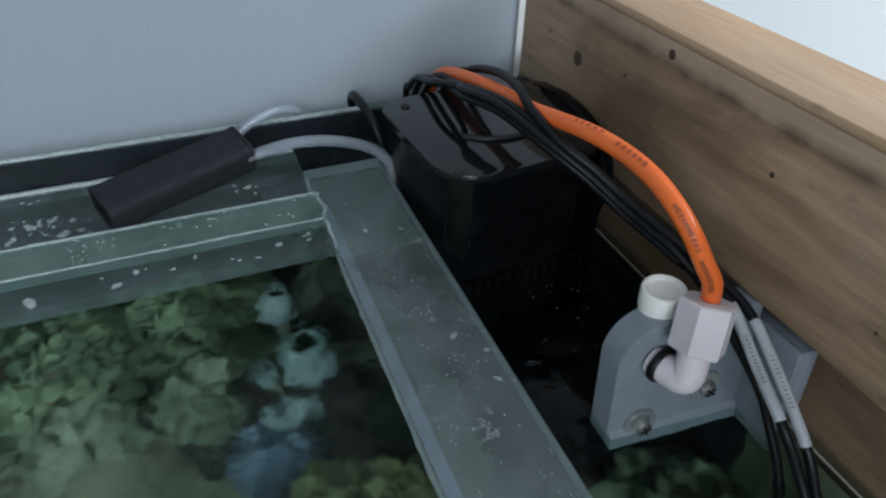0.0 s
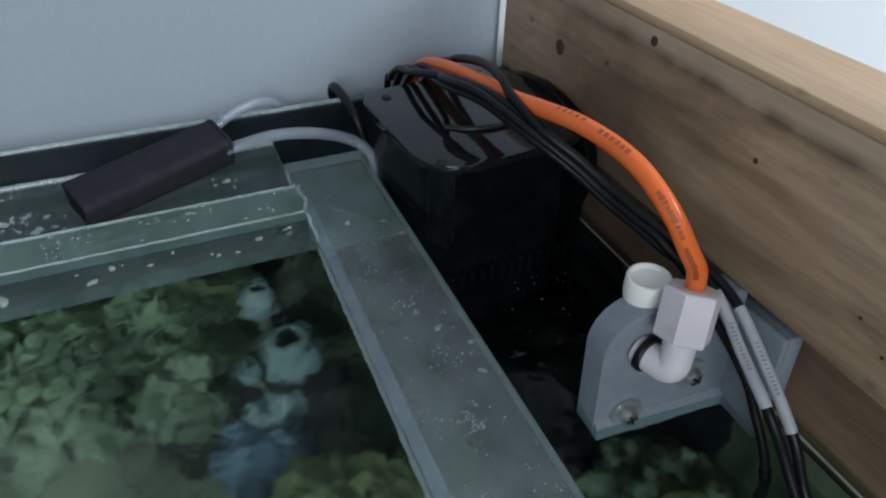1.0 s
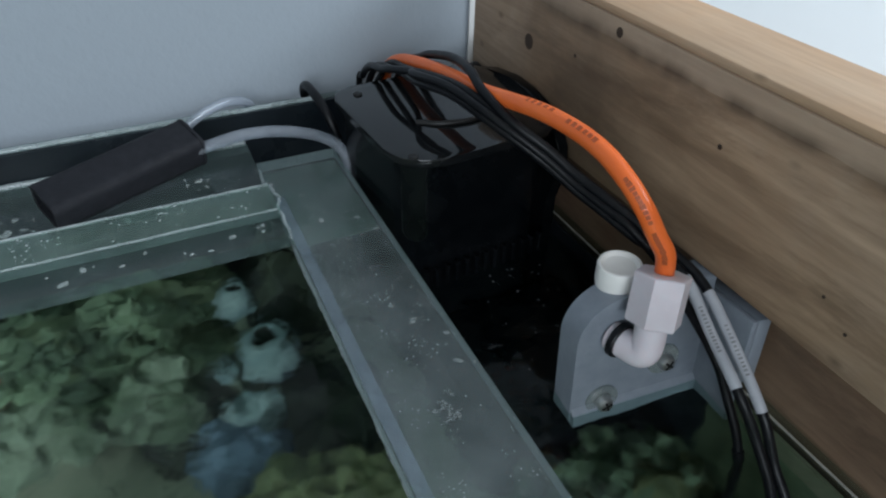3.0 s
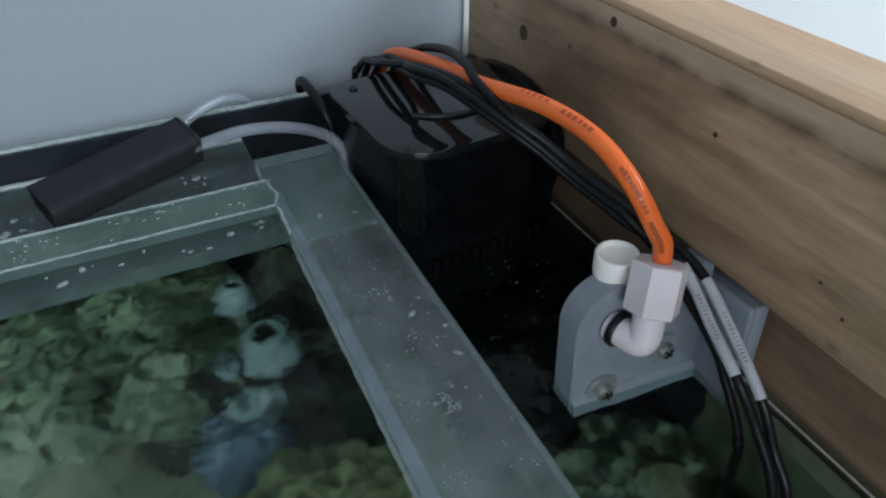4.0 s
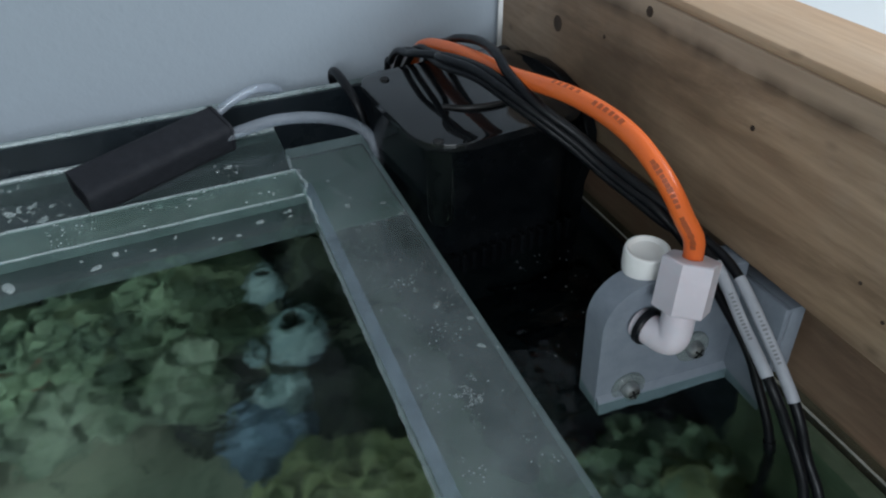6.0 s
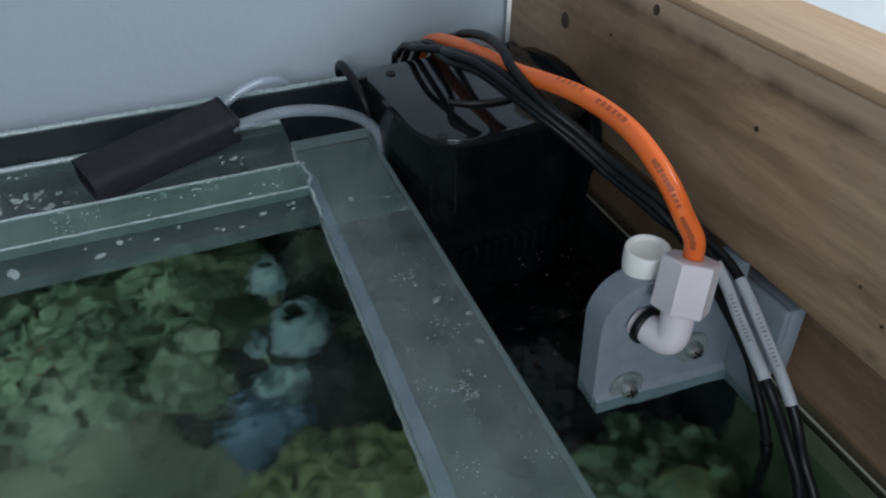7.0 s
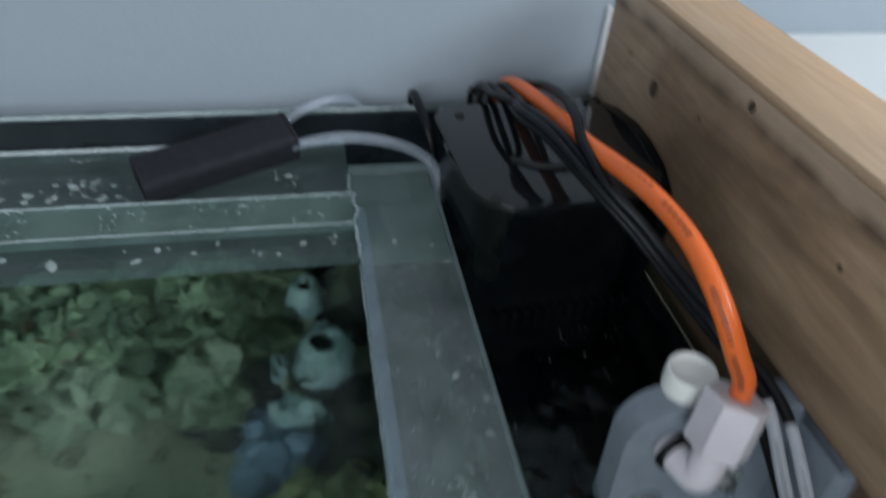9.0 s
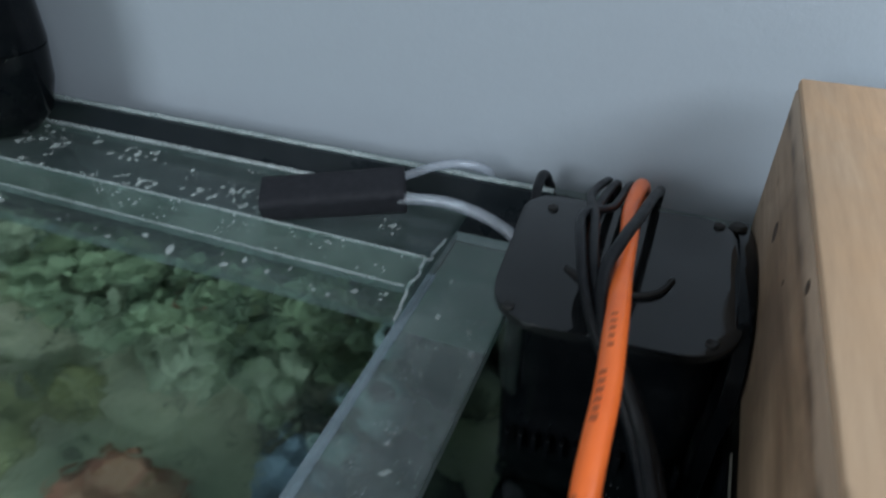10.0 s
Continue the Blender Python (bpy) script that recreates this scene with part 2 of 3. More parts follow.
SPONGE_BASE = living("slate_blue_sponge", (0.06, 0.10, 0.15), (0.20, 0.27, 0.36), (0.05, 0.07, 0.10), 70)
SPONGE_IN = living("sponge_lining", (0.020, 0.026, 0.022), (0.05, 0.055, 0.04), (0.012, 0.015, 0.014), 80)
SAND = living("sand", (0.27, 0.275, 0.20), (0.37, 0.36, 0.265), (0.19, 0.20, 0.145), 24, 0.85, 0.0008)
ALGAE_PANE = living("algae_film", (0.040, 0.058, 0.030), (0.12, 0.145, 0.095), (0.05, 0.07, 0.04), 30, 0.5, 0.0004)


# ---- mesh helpers ----
def mesh_object(name, bm, materials, parent=None, smooth=True, angle=32):
    me = bpy.data.meshes.new(name)
    bmesh.ops.recalc_face_normals(bm, faces=bm.faces)
    bm.to_mesh(me)
    bm.free()
    for m in materials if isinstance(materials, (list, tuple)) else [materials]:
        me.materials.append(m)
    if smooth:
        me.shade_smooth()
        me.set_sharp_from_angle(angle=radians(angle))
    ob = new(name, me)
    if parent is not None:
        ob.parent = parent
        ob.matrix_parent_inverse = parent.matrix_world.inverted()
    return ob


def part(name, bm, material, parent, label="", angle=32):
    ob = mesh_object(name, bm, material, parent, True, angle)
    return tagged(ob, label) if label else ob


def thing(name, base, label, category, group="", kind=""):
    ob = new(name)
    ob.empty_display_size = 0.01
    ob.matrix_world = Matrix.Translation(base)
    bpy.context.view_layer.update()
    return tagged(ob, label, category, group, kind)


def structure(name, bm, material, label, category):
    return tagged(mesh_object(name, bm, material), label, category, kind="structure")


def box(x0, x1, y0, y1, z0, z1, bevel=0.0, seg=2, bm=None, m=None):
    out = bm or bmesh.new()
    b = bmesh.new()
    bmesh.ops.create_cube(b, size=1, matrix=Matrix.LocRotScale(((x0 + x1) / 2, (y0 + y1) / 2, (z0 + z1) / 2), None, (x1 - x0, y1 - y0, z1 - z0)))
    if bevel:
        bmesh.ops.bevel(b, geom=list(b.edges), offset=bevel, segments=seg, profile=0.5, affect="EDGES")
    if m is not None:
        b.transform(m)
    return add(out, b)


def add(out, b):
    me = bpy.data.meshes.new("tmp")
    b.to_mesh(me)
    b.free()
    out.from_mesh(me)
    bpy.data.meshes.remove(me)
    return out


def prism(outline, h0, h1, bevel=0.0, seg=2, m=None):
    """An outline in x, y drawn up from h0 to h1."""
    b = bmesh.new()
    low = [b.verts.new((x, y, h0)) for x, y in outline]
    high = [b.verts.new((x, y, h1)) for x, y in outline]
    n = len(outline)
    b.faces.new(low[::-1])
    b.faces.new(high)
    for i in range(n):
        b.faces.new((low[i], low[(i + 1) % n], high[(i + 1) % n], high[i]))
    if bevel:
        rims = [e for e in b.edges if abs(e.verts[0].co.z - e.verts[1].co.z) < 1e-7]
        bmesh.ops.bevel(b, geom=rims, offset=bevel, segments=seg, profile=0.5, affect="EDGES")
    if m is not None:
        b.transform(m)
    return b


def rounded(x0, x1, y0, y1, radii, seg=8):
    """Rounded rectangle; radii from the corner at x0, y0 anticlockwise."""
    out = []
    for (cx, cy, sx, sy), r, a0 in zip(((x0, y0, 1, 1), (x1, y0, -1, 1), (x1, y1, -1, -1), (x0, y1, 1, -1)), radii, (180, 270, 0, 90)):
        if r <= 0:
            out.append((cx, cy))
            continue
        for i in range(seg + 1):
            a = radians(a0 + 90 * i / seg)
            out.append((cx + sx * r + r * math.cos(a), cy + sy * r + r * math.sin(a)))
    return out


def lathe(profile, seg=28, m=None):
    """Profile of (radius, height) turned about z; closed at both ends."""
    b = bmesh.new()
    rings = []
    for r, z in profile:
        rings.append([b.verts.new((r * math.cos(2 * math.pi * i / seg), r * math.sin(2 * math.pi * i / seg), z)) for i in range(seg)])
    for p, q in zip(rings, rings[1:]):
        for i in range(seg):
            b.faces.new((p[i], p[(i + 1) % seg], q[(i + 1) % seg], q[i]))
    b.faces.new(rings[0][::-1])
    b.faces.new(rings[-1])
    if m is not None:
        b.transform(m)
    return b


def spline(points, step=10):
    """Catmull-Rom through the points."""
    p = [Vector(q) for q in points]
    p = [p[0] * 2 - p[1]] + p + [p[-1] * 2 - p[-2]]
    out = []
    for i in range(1, len(p) - 2):
        for k in range(step):
            t = k / step
            a, b, c, d = p[i - 1:i + 3]
            out.append(0.5 * (2 * b + (c - a) * t + (2 * a - 5 * b + 4 * c - d) * t * t + (3 * b - a - 3 * c + d) * t ** 3))
    return out + [p[-2]]


def sweep(path, r, seg=14, bm=None, bore=0.0):
    """A round tube along a dense path, closed at its ends."""
    b = bm or bmesh.new()
    tang = [(path[min(i + 1, len(path) - 1)] - path[max(i - 1, 0)]).normalized() for i in range(len(path))]
    n = tang[0].orthogonal().normalized()
    rings = []
    for p, t in zip(path, tang):
        n = (n - t * n.dot(t)).normalized()
        o = t.cross(n)
        rings.append([b.verts.new(p + r * (math.cos(2 * math.pi * i / seg) * n + math.sin(2 * math.pi * i / seg) * o)) for i in range(seg)])
    for p, q in zip(rings, rings[1:]):
        for i in range(seg):
            b.faces.new((p[i], p[(i + 1) % seg], q[(i + 1) % seg], q[i]))
    b.faces.new(rings[0][::-1])
    b.faces.new(rings[-1])
    return b


def clip_path(path, a, b):
    n = len(path) - 1
    return path[int(a * n):int(b * n) + 1]


def axis(base, top):
    """A frame whose z runs from base to top, with its origin at base."""
    d = Vector(top) - Vector(base)
    return Matrix.Translation(base) @ d.to_track_quat("Z", "Y").to_matrix().to_4x4()


def edge_slots(ob):
    """Second material on the upright edges of a sheet."""
    for f in ob.data.polygons:
        if abs(f.normal.z) < 0.6:
            f.material_index = 1
    return ob


def lump(centre, size, seed, detail=4, rough=0.45, freq=3.0, flat=0.0):
    """A weathered stone: an icosphere pushed in and out by noise."""
    b = bmesh.new()
    bmesh.ops.create_icosphere(b, subdivisions=detail, radius=1)
    off = Vector((seed * 7.3, seed * 3.1, seed * 5.7))
    for v in b.verts:
        d = v.co.normalized()
        k = 1 + rough * noise.fractal(d * freq * 0.5 + off, 1.0, 2.0, 5) + 0.12 * noise.noise(d * freq * 4 + off)
        v.co = Vector((d.x * k * size[0], d.y * k * size[1], d.z * k * size[2])) + Vector(centre)
    return b


# ---- the place ----
WALL_Y = 0.325
FLOOR_Z = -0.95

structure("floor", box(-2.6, 1.7, -2.6, WALL_Y + 0.1, FLOOR_Z - 0.1, FLOOR_Z), FLOORING, "worn brown vinyl floor of the room", "floor")
structure("ceiling", box(-2.6, 1.7, -2.6, WALL_Y + 0.1, 1.5, 1.6), ROOM, "plain off-white painted ceiling", "ceiling")
structure("wall_north", box(-2.6, 1.7, WALL_Y, WALL_Y + 0.1, FLOOR_Z, 1.5), WALL, "smooth pale blue-grey painted wall behind the tank", "wall")
structure("wall_west", box(-2.7, -2.6, -2.6, WALL_Y, FLOOR_Z, 1.5), ROOM, "plain off-white painted wall", "wall")


def wall_with_window(name, along, fixed, thick, a0, a1, w0, w1, s0, s1):
    b = bmesh.new()
    for p0, p1, z0, z1 in ((a0, w0, FLOOR_Z, 1.5), (w1, a1, FLOOR_Z, 1.5), (w0, w1, FLOOR_Z, s0), (w0, w1, s1, 1.5)):
        if along == "x":
            box(p0, p1, fixed, fixed + thick, z0, z1, bm=b)
        else:
            box(fixed, fixed + thick, p0, p1, z0, z1, bm=b)
    structure(name, b, ROOM, "plain off-white painted wall with a window opening", "wall")


wall_with_window("wall_south", "x", -2.6, 0.1, -2.6, 1.7, -1.95, -0.35, 0.3, 1.45)
wall_with_window("wall_east", "y", 1.6, 0.1, -2.5, WALL_Y, -1.15, 0.05, 0.62, 1.46)
structure("lit_wall_board", box(0.2065, 1.6, -0.20, WALL_Y, 0.030, 0.046, 0.002), WHITE, "white board beside the timber rail, standing in for the window-lit wall", "sill")
structure("wall_light_strip", box(0.1830, 0.2050, WALL_Y - 0.0012, WALL_Y - 0.0001, 0.0, 0.060), LIT_STRIP, "strip of light on the wall behind the rail, made as a pale strip", "trim")


# ---- tank ----
TX0, TX1, TY0, TY1 = -0.72, 0.178, -0.16, 0.303
WATER_Z, BED_Z = -0.030, -0.118

tank = thing("aquarium", (-0.27, 0.07, -0.17), "glass aquarium with black backing and glass bracing strips", "aquarium")
part("back_pane", box(TX0, TX1, TY1, TY1 + 0.005, -0.165, 0.019, 0.0004, 1), PANE, tank)
part("backing_sheet", box(TX0, 0.168, TY1 - 0.0022, TY1 - 0.0004, -0.160, 0.0184), BLACK_FILM, tank, "matt black backing sheet, scuffed along its top edge")
part("right_pane", box(TX1, TX1 + 0.005, TY0, TY1, -0.165, -0.021, 0.0004, 1), PANE, tank)
part("side_film", box(TX1 - 0.0020, TX1 - 0.0005, 0.105, TY1 - 0.003, -0.160, -0.0235), BLACK_FILM, tank, "black film on the side pane")
part("algae_film", box(TX1 - 0.0020, TX1 - 0.0005, TY0, 0.1045, -0.160, -0.0235), ALGAE_PANE, tank, "dark green algae on the side pane")
part("right_pane_edge", box(TX1 - 0.0002, TX1 + 0.0005, TY0, 0.2195, -0.0209, -0.0204), EDGE_TAN, tank, "polished top edge, its glint painted as a pale tan line")
part("left_pane", box(TX0 - 0.005, TX0, TY0, TY1, -0.165, 0.019, 0.0004, 1), PANE, tank)
part("front_pane", box(TX0, TX1, TY0 - 0.005, TY0, -0.165, 0.019, 0.0004, 1), PANE, tank)
part("base_pane", box(TX0, TX1, TY0, TY1, -0.171, -0.1652), PANE, tank)

lower = edge_slots(part("lower_back_brace", box(TX0, 0.0505, 0.2165, TY1 - 0.003, -0.0015, 0.0045, 0.0004, 1), [GLASS, GLASS_EDGE], tank, "clear glass brace glued along the back, wet and spotted"))
upper = edge_slots(part("upper_back_brace", box(TX0, 0.0505, 0.2290, 0.2495, 0.0049, 0.0095, 0.0004, 1), [GLASS_UPPER, GLASS_EDGE], tank, "narrow glass strip with a bright greenish edge"))
side = edge_slots(part("side_brace", box(0.0512, 0.0890, TY0, 0.2825, -0.0040, 0.0020, 0.0005, 1), [GLASS_HAZY, SIDE_EDGE], tank, "scratched hazy glass brace across the tank"))
edge_band = part("seen_edge", box(0.0516, 0.0558, TY0, 0.2480, 0.0023, 0.0025), BAND, tank, "bluish band painted for the brace edge seen through the glass")
for o in (lower, upper, side, edge_band):
    o.visible_shadow = False


def bead(points, r, name="silicone_bead", wob=0.0004):
    path = [p + Vector((noise.noise(p * 180), noise.noise(p * 180 + Vector((9, 0, 0))), 0)) * wob for p in spline(points, 40)]
    part(name, sweep(path, r, 8), SILICONE, tank)


bead([(TX0, 0.2293, 0.0095), (-0.3, 0.2293, 0.0095), (-0.05, 0.2293, 0.0095), (0.0495, 0.2291, 0.0094)], 0.0005)
bead([(TX0, 0.2493, 0.0093), (-0.3, 0.2493, 0.0093), (-0.05, 0.2493, 0.0093), (0.0500, 0.2493, 0.0093)], 0.0007)
bead([(0.0500, 0.272, 0.004), (0.0506, 0.258, 0.0052), (0.0512, 0.247, 0.0090), (0.0512, 0.234, 0.0086), (0.0508, 0.2165, 0.0030)], 0.0007, wob=0.0018)
bead([(0.0515, 0.216, -0.0030), (0.0518, 0.15, -0.0030), (0.0516, 0.05, -0.0030), (0.0516, -0.15, -0.0030)], 0.0010)
bead([(TX0, TY1 - 0.004, 0.0048), (-0.3, TY1 - 0.004, 0.0048), (0.0, TY1 - 0.004, 0.0048), (0.050, TY1 - 0.004, 0.0048)], 0.0014)
bead([(TX0, TY1 + 0.001, 0.0190), (-0.3, TY1 + 0.001, 0.0192), (-0.05, TY1 + 0.001, 0.0190), (0.09, TY1 + 0.001, 0.0190)], 0.0012, "rim_crust", 0.0012)

water_ob = structure("water", box(TX0 + 0.0005, TX1 - 0.0022, TY0 + 0.0005, TY1 - 0.0024, WATER_Z - 0.0001, WATER_Z), WATER, "clear rippled aquarium water, slightly green", "water")
water_ob.visible_shadow = False
# a single surface is enough for the water's top
_w = bmesh.new()
_w.from_mesh(water_ob.data)
bmesh.ops.delete(_w, geom=[f for f in _w.faces if f.normal.z < 0.5], context="FACES")
_w.to_mesh(water_ob.data)
_w.free()

# drops and salt marks on the braces
rng = random.Random(5)


def drop_field(name, n, x0, x1, y0, y1, z, r0, r1, material, label, clump=None):
    b = bmesh.new()
    made = 0
    while made < n:
        x, y = rng.uniform(x0, x1), rng.uniform(y0, y1)
        if clump and noise.fractal(Vector((x * clump, y * clump, 2.0)), 1.0, 2.0, 3) < 0.12:
            continue
        made += 1
        r = r0 + (r1 - r0) * rng.random() ** 3
        s = bmesh.new()
        bmesh.ops.create_icosphere(s, subdivisions=1 if r < 0.0003 else 2, radius=1)
        for v in s.verts:
            v.co *= 1 + 0.35 * noise.noise(v.co * 1.3 + Vector((made, 0, 0)))
        s.transform(Matrix.LocRotScale((x, y, z), Euler((0, 0, rng.uniform(0, 3))), (r * rng.uniform(0.8, 2.0), r, r * 0.3)))
        add(b, s)
    tagged(mesh_object(name, b, material), label, name.replace("_", " "), kind="stuff")


drop_field("water_drops", 30, -0.28, 0.046, 0.2182, 0.2275, 0.0046, 0.0006, 0.0020, DROPLET, "clear water drops lying on the glass brace")
drop_field("wet_splashes", 360, -0.28, 0.048, 0.252, 0.294, 0.0046, 0.00025, 0.0017, DROPLET, "splashes of water on the back glass brace", 40)
drop_field("brace_drops", 22, 0.062, 0.087, 0.12, 0.262, 0.0021, 0.0004, 0.0012, DROPLET, "small drops on the hazy glass brace")
drop_field("salt_specks", 800, 0.058, 0.088, 0.02, 0.23, 0.00204, 0.00008, 0.00026, SALT, "dried white salt specks on the glass brace", 90)
drop_field("surface_specks", 120, 0.100, 0.172, 0.125, 0.200, WATER_Z + 0.0001, 0.00006, 0.00026, LABEL, "pale specks floating on the dark water", 60)
drop_field("scuff_mark", 420, 0.0630, 0.0755, 0.1110, 0.1225, 0.00204, 0.00007, 0.00018, SALT, "pale scuff on the glass brace", 160)
drop_field("salt_marks", 260, -0.14, 0.048, 0.231, 0.248, 0.0095, 0.00006, 0.00050, SALT, "dried white salt marks on the glass strip", 60)
part("silicone_pad", box(0.0518, 0.0885, 0.2185, 0.2818, -0.0046, -0.0043), PAD, tank, "greenish silicone pad between the braces")


structure("stand", box(TX0 - 0.03, 0.2060, TY0 - 0.04, TY1 + 0.005, FLOOR_Z, -0.1715, 0.002), ROOM, "plain off-white stand under the tank", "stand")


# ---- timber rail ----
rail = thing("timber_rail", (0.189, -0.1, 0.02), "aged brown timber rail with a planed pale top", "timber rail")
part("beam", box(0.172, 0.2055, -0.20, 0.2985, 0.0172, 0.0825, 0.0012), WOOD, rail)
part("top_board", box(0.1722, 0.2055, -0.20, 0.2985, 0.0825, 0.0860, 0.0010), WOOD_TOP, rail, "pale planed top face")
for hx, hy, hz, hr in ((0.1721, 0.2455, 0.0552, 0.0029), (0.1721, 0.1870, 0.0780, 0.0016), (0.1721, 0.1310, 0.0600, 0.0008), (0.1721, 0.2110, 0.0610, 0.0007), (0.1721, 0.0725, 0.0308, 0.0005), (0.1721, 0.0822, 0.0370, 0.0005)):
    part("nail_hole", lathe([(hr, -0.0012), (hr, 0.0002), (hr * 0.7, 0.0003)], 14, Matrix.Translation((hx, hy, hz)) @ Matrix.Diagonal((1, 1.15, 1.2, 1)) @ Euler((0, radians(-90), 0)).to_matrix().to_4x4()), HOLE, rail, "dark nail hole")
shelf = thing("timber_board", (0.19, -0.1, -0.1), "brown timber board under the rail behind the pane, coloured dark for its shade", "timber board")
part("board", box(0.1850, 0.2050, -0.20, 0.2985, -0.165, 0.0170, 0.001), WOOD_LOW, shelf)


# ---- overflow box ----
obox = thing("overflow_box", (0.13, 0.245, -0.118), "glossy black overflow box with a screwed lid in the tank corner", "overflow box")
turned = Matrix.Translation((0.1290, 0.2385, 0)) @ Euler((0, 0, radians(4.5))).to_matrix().to_4x4()
part("body", prism(rounded(-0.0360, 0.0345, -0.0340, 0.0350, (0.016, 0.016, 0.006, 0.006)), -0.117, 0.0313, 0, 2, turned), BLACK_BODY, obox)
lid = part("lid", prism(rounded(-0.0402, 0.0382, -0.0385, 0.0390, (0.019, 0.019, 0.012, 0.012)), 0.0315, 0.0350, 0.0006, 2, turned), BLACK_GLOSS, obox, "glossy black acrylic lid", 25)
for sx, sy in ((-0.0332, -0.0320), (0.0285, -0.0315), (0.0325, 0.0345), (-0.0290, 0.0295)):
    part("screw", lathe([(0.0020, 0.0), (0.0020, 0.0005), (0.0014, 0.0009), (0.0006, 0.0005)], 16, turned @ Matrix.Translation((sx, sy, 0.0350))), BLACK_SCREW, lid)
for i in range(13):
    x = -0.0305 + i * 0.0049
    part("comb_tooth", box(x, x + 0.0020, -0.0380, -0.0345, -0.0290, -0.0190, 0.0004, 1, m=turned), BLACK_BODY, obox)
part("handle_ridge", sweep(spline([turned @ Vector(q) for q in ((-0.0185, -0.0070, 0.0352), (-0.0100, -0.0140, 0.0358), (0.0030, -0.0165, 0.0358), (0.0120, -0.0125, 0.0358), (0.0165, -0.0040, 0.0352))], 8), 0.0011, 10), BLACK_SCREW, lid, "raised curved ridge on the lid")
part("side_plate", prism([(0.2100, -0.117), (0.2975, -0.117), (0.2975, 0.0250), (0.2860, 0.0290), (0.2700, 0.0345), (0.2500, 0.0380), (0.2350, 0.0382), (0.2200, 0.0355), (0.2110, 0.0305), (0.2055, 0.0230), (0.2040, 0.0150), (0.2060, 0.0060), (0.2100, -0.0050)], 0.1660, 0.1712, 0.0005, 1, Matrix(((0, 0, 1, 0), (1, 0, 0, 0), (0, 1, 0, 0), (0, 0, 0, 1)))), BLACK_BODY, obox, "black plate against the timber")
part("corner_knob", lathe([(0.0030, 0), (0.0034, 0.002), (0.0034, 0.004), (0.0022, 0.0052)], 16, Matrix.Translation((0.1660, 0.2840, 0.0270))), BLACK_SCREW, obox)
part("shade_block", prism(rounded(0.0990, 0.1745, 0.1280, 0.2020, (0.008, 0.008, 0.003, 0.003)), -0.117, -0.0620, 0.003), BLACK_BODY, obox, "black block under water, added for the shade before the box")
at_corner = turned @ Matrix.Translation((-0.020, -0.018, 0)) @ Euler((0, 0, radians(-45))).to_matrix().to_4x4()
part("corner_sheen", prism(rounded(-0.0052, 0.0052, -0.006, 0.0312, (0.005, 0.005, 0.001, 0.001)), 0.0163, 0.0176, 0.0003, 1, at_corner @ Matrix(((1, 0, 0, 0), (0, 0, -1, 0), (0, 1, 0, 0), (0, 0, 0, 1)))), ACRYLIC, obox, "clear tab with a rounded end, standing in for the grey sheen on the corner")


# ---- foam sleeve with air tubes ----
foam = thing("foam_sleeve", (-0.005, 0.262, 0.0), "black foam rubber sleeve lying across the wet brace", "foam sleeve")
fa, fb = Vector((-0.0300, 0.2506, 0.0056)), Vector((0.0296, 0.2762, 0.0088))
fz = (fb - fa).normalized()
fx = Vector((-fz.y, fz.x, 0)).normalized()
fx = (fx + Vector((0, 0, 0.30))).normalized()
fx = (fx - fz * fx.dot(fz)).normalized()
fy = fz.cross(fx)
fm = Matrix(((*fx, 0), (*fy, 0), (*fz, 0), (0, 0, 0, 1))).transposed()
fm.translation = fa
fl = (fb - fa).length
W, H = 0.0190, 0.0150
sq = [(0, 0), (W, 0), (W, H), (0, H)]
fbm = prism(sq, 0.0, fl, 0.0)
bmesh.ops.bevel(fbm, geom=[e for e in fbm.edges if abs(e.verts[0].co.z - e.verts[1].co.z) > 1e-4], offset=0.0040, segments=6, profile=0.55, affect="EDGES")
bmesh.ops.inset_region(fbm, faces=[f for f in fbm.faces if abs(f.normal.z) > 0.9], thickness=0.0024, depth=0.0)
bmesh.ops.inset_region(fbm, faces=[f for f in fbm.faces if abs(f.normal.z) > 0.9 and len(f.verts) > 8], thickness=0.0004, depth=-0.006)
for v in fbm.verts:
    v.co.y *= 0.90 + 0.10 * min(1.0, v.co.z / fl * 1.3)
    v.co.x += 0.0004 * noise.noise(v.co * 90)
    v.co.y += 0.0004 * noise.noise(v.co * 90 + Vector((5, 0, 0)))
fbm.transform(fm)
part("sleeve", fbm, FOAM, foam)
ring = part("end_rim", add(bmesh.new(), prism(rounded(-0.0004, W + 0.0004, -0.0004, H + 0.0004, (0.0042,) * 4, 5), fl - 0.0016, fl - 0.0004, 0.0003, 1, fm)), FOAM, foam)

for nm, pts in (("long", [(0.0190, 0.2740, 0.0165), (0.0310, 0.2748, 0.0188), (0.0480, 0.2750, 0.0210), (0.0650, 0.2730, 0.0200), (0.0800, 0.2700, 0.0158), (0.0885, 0.2665, 0.0090), (0.0912, 0.2640, -0.0040), (0.0918, 0.2630, -0.0500)]),
                ("short", [(0.0140, 0.2850, 0.0180), (0.0240, 0.2920, 0.0205), (0.0360, 0.2990, 0.0240), (0.0480, 0.3050, 0.0240), (0.0580, 0.3120, 0.0160), (0.0620, 0.3160, -0.0100), (0.0630, 0.3165, -0.0800)])):
    ob = mesh_object("air_tube", sweep(spline(pts), 0.0026 if nm == "long" else 0.0021), CLEAR_TUBE)
    tagged(ob, "clear vinyl air tube leading to the foam sleeve" if nm == "long" else "thin clear air tube bent over the tank rim", "air tube", "air tubes")


